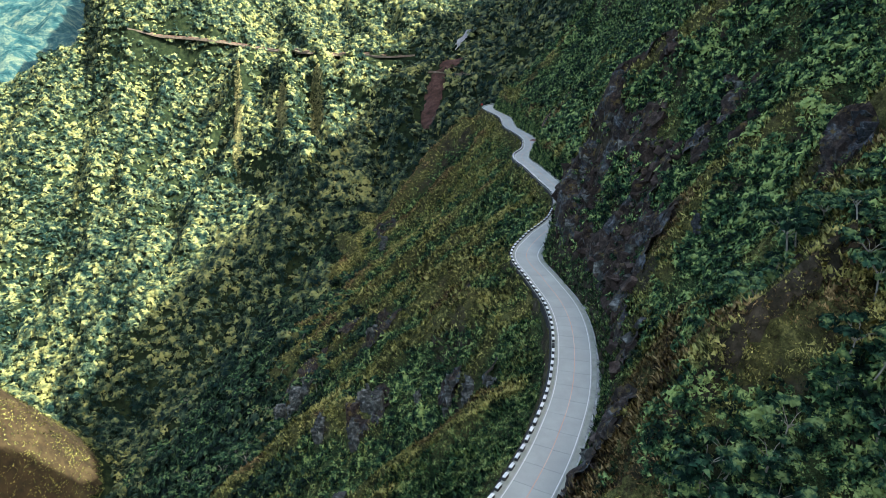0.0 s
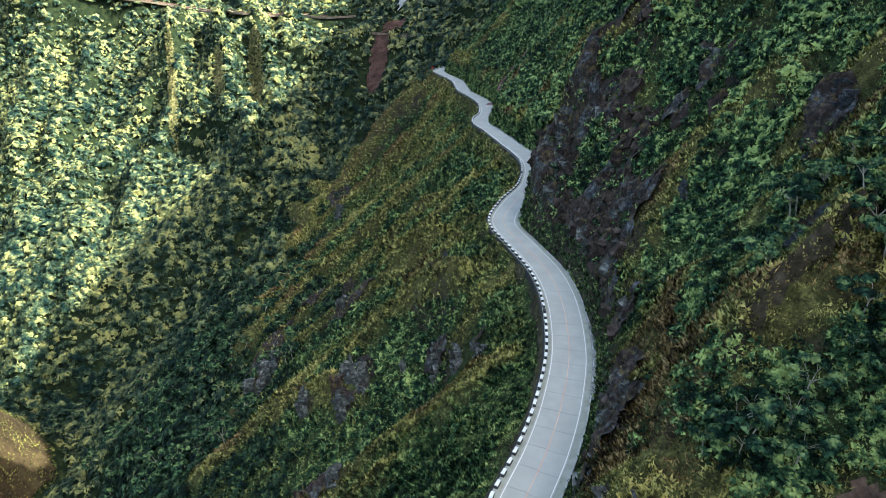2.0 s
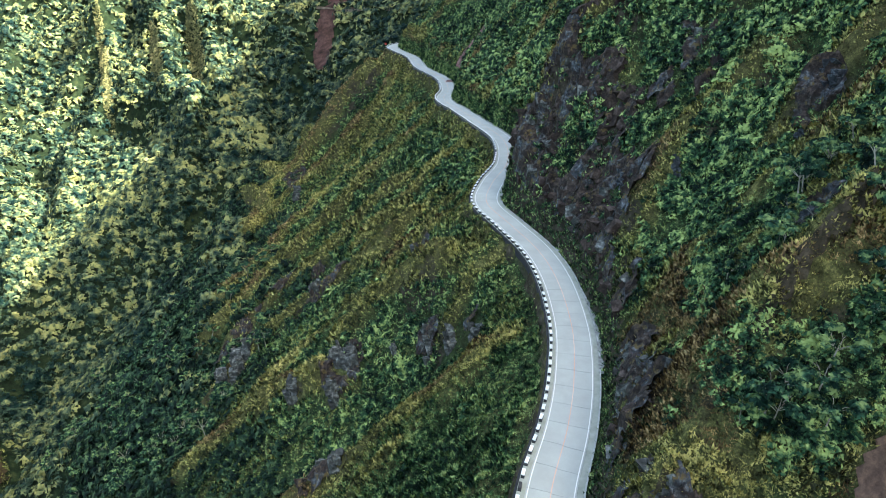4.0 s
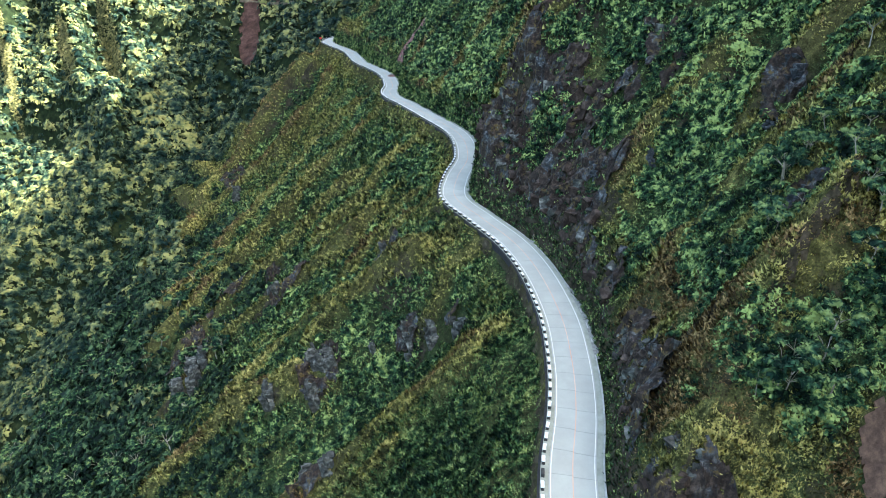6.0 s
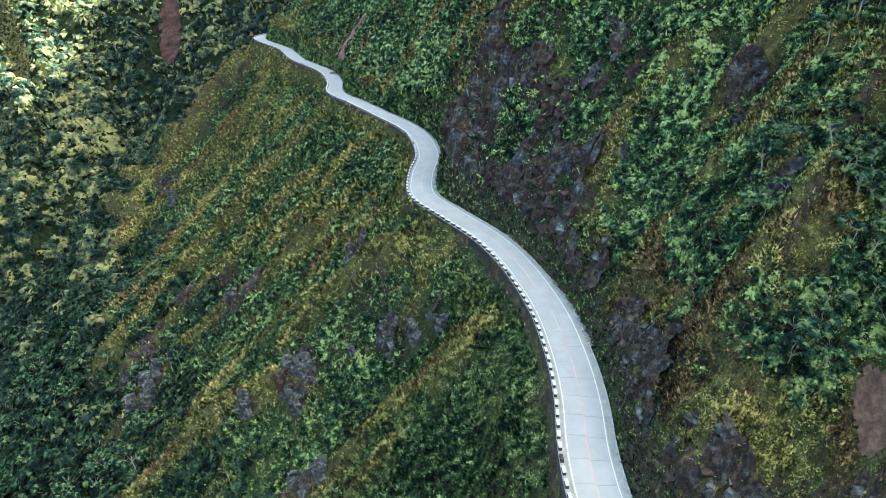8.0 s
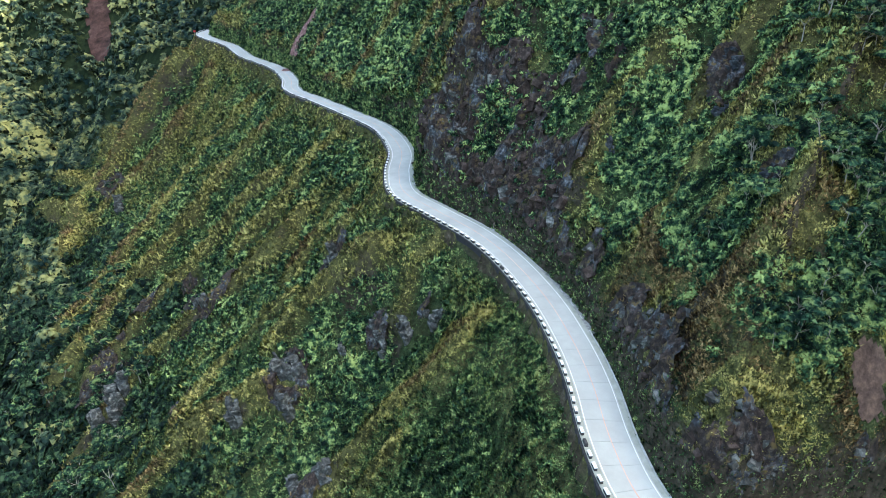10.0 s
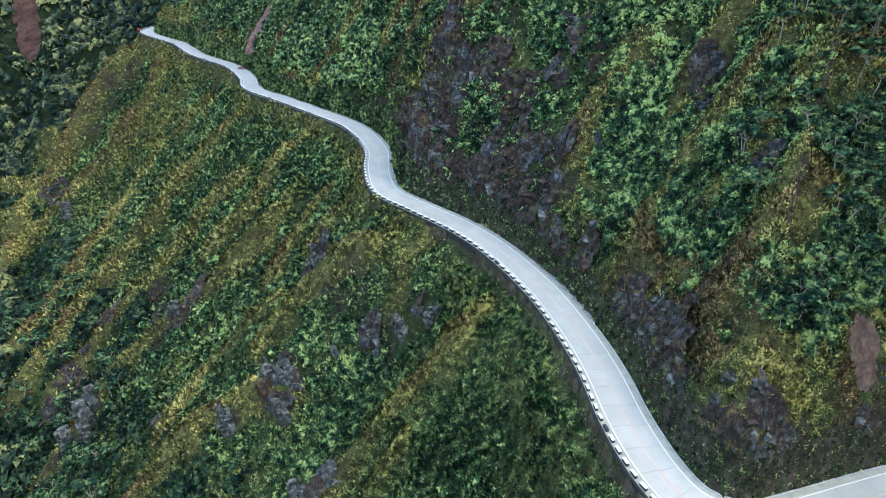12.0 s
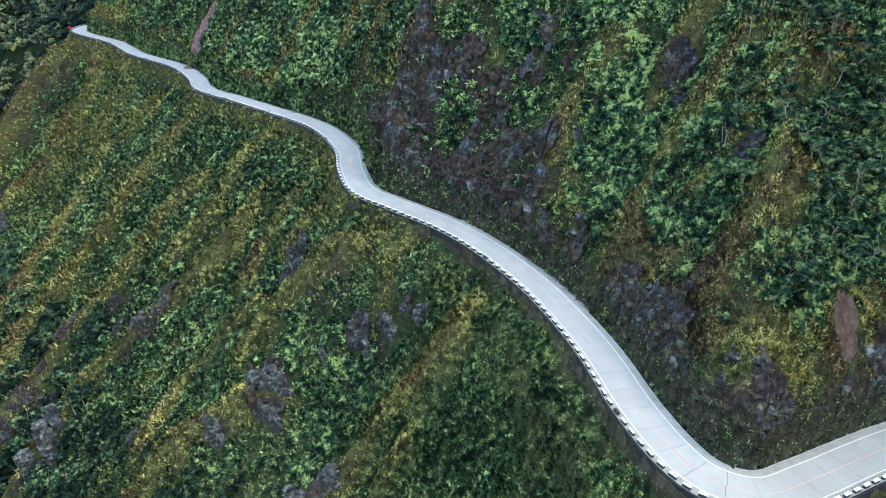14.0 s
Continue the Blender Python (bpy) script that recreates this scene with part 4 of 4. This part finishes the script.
for cx, cy, a, b in STONY:   # bare patches of broken rock on the open slope
    patch = lambda x, y, d: ((x - cx) / a) ** 2 + ((y - cy) / b) ** 2 + 0.9 * rough(x, y, 7, 13, 3) < 0.75
    tagged(new("bare_rock", crag_net(cx - 1.5 * a, cx + 1.5 * a, cy - 1.5 * b, cy + 1.5 * b, 0.4 if cy < 200 else 0.6, patch)), "dark bare broken rock breaking through the grass", "rock", "rock outcrops on the slope")
p, s, grey = p[rest], s[rest], grey[rest]
sow("bank_rocks", chunks(p[~grey], s[~grey] * 1.2), ROCK_BROWN, "dark brown broken rock of the road cutting", "rocks", 4)
sow("grey_bank_rocks", chunks(p[grey], s[grey]), ROCK, "blue-grey broken rock in the cut bank", "rocks", 4)


# ---- rock outcrops on the slopes ----
def outcrop(x, y, wide, tall, seed, material, label):
    """A cluster of upright weathered blocks that stand out of the slope."""
    rnd_ = random.Random(seed)
    z0 = float(height(np.array([x]), np.array([y]))[0])
    base = new("rock_outcrop")
    base.location = (x, y, z0)
    for i in range(rnd_.randint(18, 25)):
        bm = bmesh.new()
        a = rnd_.uniform(0, 6.28)
        r = wide * rnd_.uniform(0, 0.8)
        px, py = x + math.cos(a) * r * 0.4, y + math.sin(a) * r * 1.1
        pz = float(height(np.array([px]), np.array([py]))[0])
        s = wide * rnd_.uniform(0.12, 0.32)
        sx, sy, sz = s * rnd_.uniform(0.7, 1.1), s * rnd_.uniform(0.7, 1.1), tall * rnd_.uniform(0.4, 1.1) * 0.42
        for k in range(18):
            c = Vector([rnd_.choice((-1, 1)) * rnd_.uniform(0.45, 1) for q in range(3)])
            bm.verts.new((px - x + c.x * sx - c.z * sz * 0.25, py - y + c.y * sy, pz - z0 + c.z * sz + sz * 0.3))
        hull = bmesh.ops.convex_hull(bm, input=bm.verts)
        bmesh.ops.delete(bm, geom=[q for q in hull["geom_interior"] if isinstance(q, bmesh.types.BMVert)], context="VERTS")
        me_ = bpy.data.meshes.new("boulder")
        bm.to_mesh(me_)
        bm.free()
        me_.materials.append(material)
        part("boulder", me_, base)
    return tagged(base, label, "rock", "rock outcrops on the slope")


GREY_LABEL, BLUE_LABEL = "weathered grey rock outcrop standing out of the grass", "dark blue-grey rock outcrop among shrubs"
for i, (x, y, w, t) in enumerate(GREY_ROCKS):
    outcrop(x, y, w * 1.25, t * 0.9, i + 1, ROCK, GREY_LABEL)
for i, (x, y, w, t) in enumerate(BLUE_ROCKS):
    outcrop(x, y, w, t, i + 41, ROCK_BLUE, BLUE_LABEL)


# ---- trees ----
def tube(bm, a, b, ra, rb, sides_=6):
    """A tapered limb from a to b."""
    axis = (b - a).normalized()
    s = axis.orthogonal().normalized()
    t = axis.cross(s)
    ring = [[bm.verts.new(c + (s * math.cos(k * 6.283 / sides_) + t * math.sin(k * 6.283 / sides_)) * r) for k in range(sides_)] for c, r in ((a, ra), (b, rb))]
    for k in range(sides_):
        bm.faces.new((ring[0][k], ring[0][(k + 1) % sides_], ring[1][(k + 1) % sides_], ring[1][k]))


def tree_meshes(seed, high, spread_):
    """A pale crooked trunk that forks into limbs, and a layered open crown of leaf sprays at their ends."""
    rnd_ = random.Random(seed)
    bm = bmesh.new()
    at, r = Vector((0, 0, -0.4)), 0.02 * high + 0.03
    lean_ = Vector((rnd_.uniform(-0.2, 0.2), rnd_.uniform(-0.2, 0.2), 0))
    for i in range(4):
        to = at + Vector((lean_.x + rnd_.uniform(-0.12, 0.12), lean_.y + rnd_.uniform(-0.12, 0.12), 1)) * high * 0.15
        tube(bm, at, to, r, r * 0.85)
        at, r = to, r * 0.85
    ends = []
    for i in range(6):
        a = i * 1.05 + rnd_.uniform(-0.3, 0.3)
        knee = at + Vector((math.cos(a), math.sin(a), rnd_.uniform(0.5, 1.1))) * spread_ * 0.38
        tube(bm, at - Vector((0, 0, high * 0.1 * rnd_.random())), knee, r * 0.7, r * 0.45, 5)
        for k in range(2):
            b = a + rnd_.uniform(-0.7, 0.7)
            end = knee + Vector((math.cos(b), math.sin(b), rnd_.uniform(0.15, 0.6))) * spread_ * 0.45
            tube(bm, knee, end, r * 0.4, r * 0.18, 4)
            ends.append(end)
    trunk = bpy.data.meshes.new("trunk")
    bm.to_mesh(trunk)
    bm.free()
    trunk.materials.append(BARK)
    e = np.array([tuple(v) for v in ends])
    rad = np.full(len(e), spread_ * 0.36) * rng.uniform(0.7, 1.2, len(e))
    lv, ln = leaves(e, rad, 50, rad * 0.25, 0.5, 0.1, 0.35, 0.3, False)
    crown = bulk("crown", lv, 3, TREE_LEAF, ln)
    return trunk, crown


SHAPES = [tree_meshes(11, 5.5, 3.0), tree_meshes(12, 6.5, 2.6), tree_meshes(13, 4.8, 3.2), tree_meshes(14, 7.5, 3.4), tree_meshes(15, 6.0, 2.2)]
PROTO = []
for trunk, crown in SHAPES:
    base = new("tree")
    part("trunk", trunk, base, "pale crooked trunk")
    part("crown", crown, base, "layered open green crown")
    PROTO.append(base)


def plant(x, y, kind, scale, label, group):
    z = float(height(np.array([x]), np.array([y]))[0])
    m = Matrix.Translation((x, y, z)) @ Matrix.Rotation(rnd_t.uniform(0, 6.28), 4, "Z") @ Matrix.Scale(scale, 4)
    ob = copy_thing(PROTO[kind], Matrix.Identity(4))
    ob.matrix_basis = m
    return tagged(ob, label, "tree", group)


rnd_t = random.Random(5)
near_label = "slender broadleaf tree with pale trunk on the bank"
p, d, crest = places(1600, 20, 95, 22, 100, lambda x, y, d, c, z: (d > 14.5) & (y - 0.35 * x < 58) & (grain(x, y, 14, 52) + 0.45 > 0))
for x, y, z in p[:210]:
    plant(x, y, rnd_t.randrange(5), rnd_t.uniform(0.55, 1.0), near_label, "trees in the hollow")
p, d, crest = places(3000, -170, -45, 170, 340, lambda x, y, d, c, z: (d < -85) & (c < 0.5) & (y > 60 - 1.3 * x))
for x, y, z in p[:150]:
    plant(x, y, rnd_t.randrange(5), rnd_t.uniform(0.9, 1.6), "dark broadleaf tree on the shaded lower slope", "trees low on the slope")
plant(-69, 277, 3, 1.5, "lone pale-barked tree standing over the shrubs", "trees low on the slope")
plant(32, 50, 0, 0.9, "slender yellow-green tree with pale forked trunk", "trees in the hollow")
plant(52, 50, 1, 1.4, "tall pale-trunked tree above the hairpin", "trees in the hollow")
for base in PROTO:
    for o in list(base.children):
        bpy.data.objects.remove(o)
    bpy.data.objects.remove(base)


# ---- the road ----
road = tagged(new("road"), "pale concrete mountain road with worn lane lines", "road", kind="structure")


def strip_points(i0, i1, inner, outer, top, deep):
    """A curved block between two samples of the middle line, from offset inner to outer."""
    k = np.linspace(i0, i1, 4)
    c = np.stack([np.interp(k, np.arange(len(MID)), MID[:, i]) for i in range(3)], 1)
    s = np.stack([np.interp(k, np.arange(len(MID)), SIDE[:, i]) for i in range(2)], 1)
    s /= np.linalg.norm(s, axis=1)[:, None]
    v = []
    for dz in (top, top - deep):
        for o in (inner, outer):
            v += [(a[0] + b[0] * o, a[1] + b[1] * o, a[2] + dz) for a, b in zip(c, s)]
    f = []
    for i in range(3):
        f += [(i, 4 + i, 5 + i, 1 + i), (i, 1 + i, 9 + i, 8 + i), (4 + i, 12 + i, 13 + i, 5 + i)]
    f += [(0, 8, 12, 4), (3, 7, 15, 11)]
    return v, [tuple(reversed(q)) for q in f]


STEP = 0.75
LAST = len(MID) - 1
per = 4.5 / STEP
count = int((LAST - 2) // per)
for n in range(count):
    for lane, (a, b) in enumerate(((-3.25, -0.012), (0.012, 3.25))):
        off = 0.0 if lane else 0.3
        v, f = strip_points(n * per + 0.03 + off, (n + 1) * per - 0.03 + off, a, b, 0.0, 0.3)
        part("slab", mesh_from("slab", v, f, SLAB), road)
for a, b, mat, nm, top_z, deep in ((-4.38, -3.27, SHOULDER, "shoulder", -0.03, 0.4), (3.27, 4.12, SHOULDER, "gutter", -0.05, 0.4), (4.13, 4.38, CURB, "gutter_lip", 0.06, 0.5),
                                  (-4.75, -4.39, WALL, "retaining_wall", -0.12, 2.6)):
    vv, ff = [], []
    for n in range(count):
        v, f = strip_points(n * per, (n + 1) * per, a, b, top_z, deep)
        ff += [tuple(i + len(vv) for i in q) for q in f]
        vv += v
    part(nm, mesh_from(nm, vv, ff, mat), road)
for o, w, mat, nm in ((-2.98, 0.07, LINE_WHITE, "edge_line"), (2.98, 0.07, LINE_WHITE, "edge_line"), (0, 0.075, LINE_ORANGE, "centre_line")):
    vv, ff = [], []
    for n in range(count):
        v, f = strip_points(n * per, (n + 1) * per, o - w, o + w, 0.008, 0.006)
        ff += [tuple(i + len(vv) for i in q) for q in f]
        vv += v
    part(nm, mesh_from(nm, vv, ff, mat), road)

# the painted guard blocks along the outer edge
kerb = tagged(new("kerb"), "separate concrete guard blocks, black sides and white tops, along the outer edge", "guard blocks", kind="structure")


def block_mesh(name, half_x, half_y, low, high, bevel, mat):
    bm = bmesh.new()
    bmesh.ops.create_cube(bm, size=2)
    for vtx in bm.verts:
        top_ = vtx.co.z > 0
        vtx.co = Vector((vtx.co.x * half_x * (0.9 if top_ else 1), vtx.co.y * half_y * (0.96 if top_ else 1), high if top_ else low))
    bmesh.ops.bevel(bm, geom=[e for e in bm.edges if all(v.co.z > (low + high) / 2 for v in e.verts)], offset=bevel, segments=1, affect="EDGES")
    me_ = bpy.data.meshes.new(name)
    bm.to_mesh(me_)
    bm.free()
    me_.materials.append(mat)
    return me_


BODY, CAP = block_mesh("block", 0.25, 0.62, -0.5, 0.56, 0.03, BLACK), block_mesh("cap", 0.255, 0.64, 0.53, 0.66, 0.03, WHITE)
out_line = even(np.c_[MID[:, :2] - SIDE * 4.05, MID[:, 2]], 2.3)
out_side = sides(out_line)
rnd = random.Random(3)
for i in range(2, len(out_line) - 14):
    x, y, z = out_line[i]
    b = part("block", BODY, kerb)
    b.matrix_basis = Matrix.Translation((x, y, z - 0.05 + rnd.uniform(-0.04, 0.04))) @ Matrix.Rotation(math.atan2(out_side[i, 1], out_side[i, 0]) + rnd.uniform(-0.05, 0.05), 4, "Z")
    if rnd.random() > 0.04:
        part("cap", CAP, b, "white painted top")
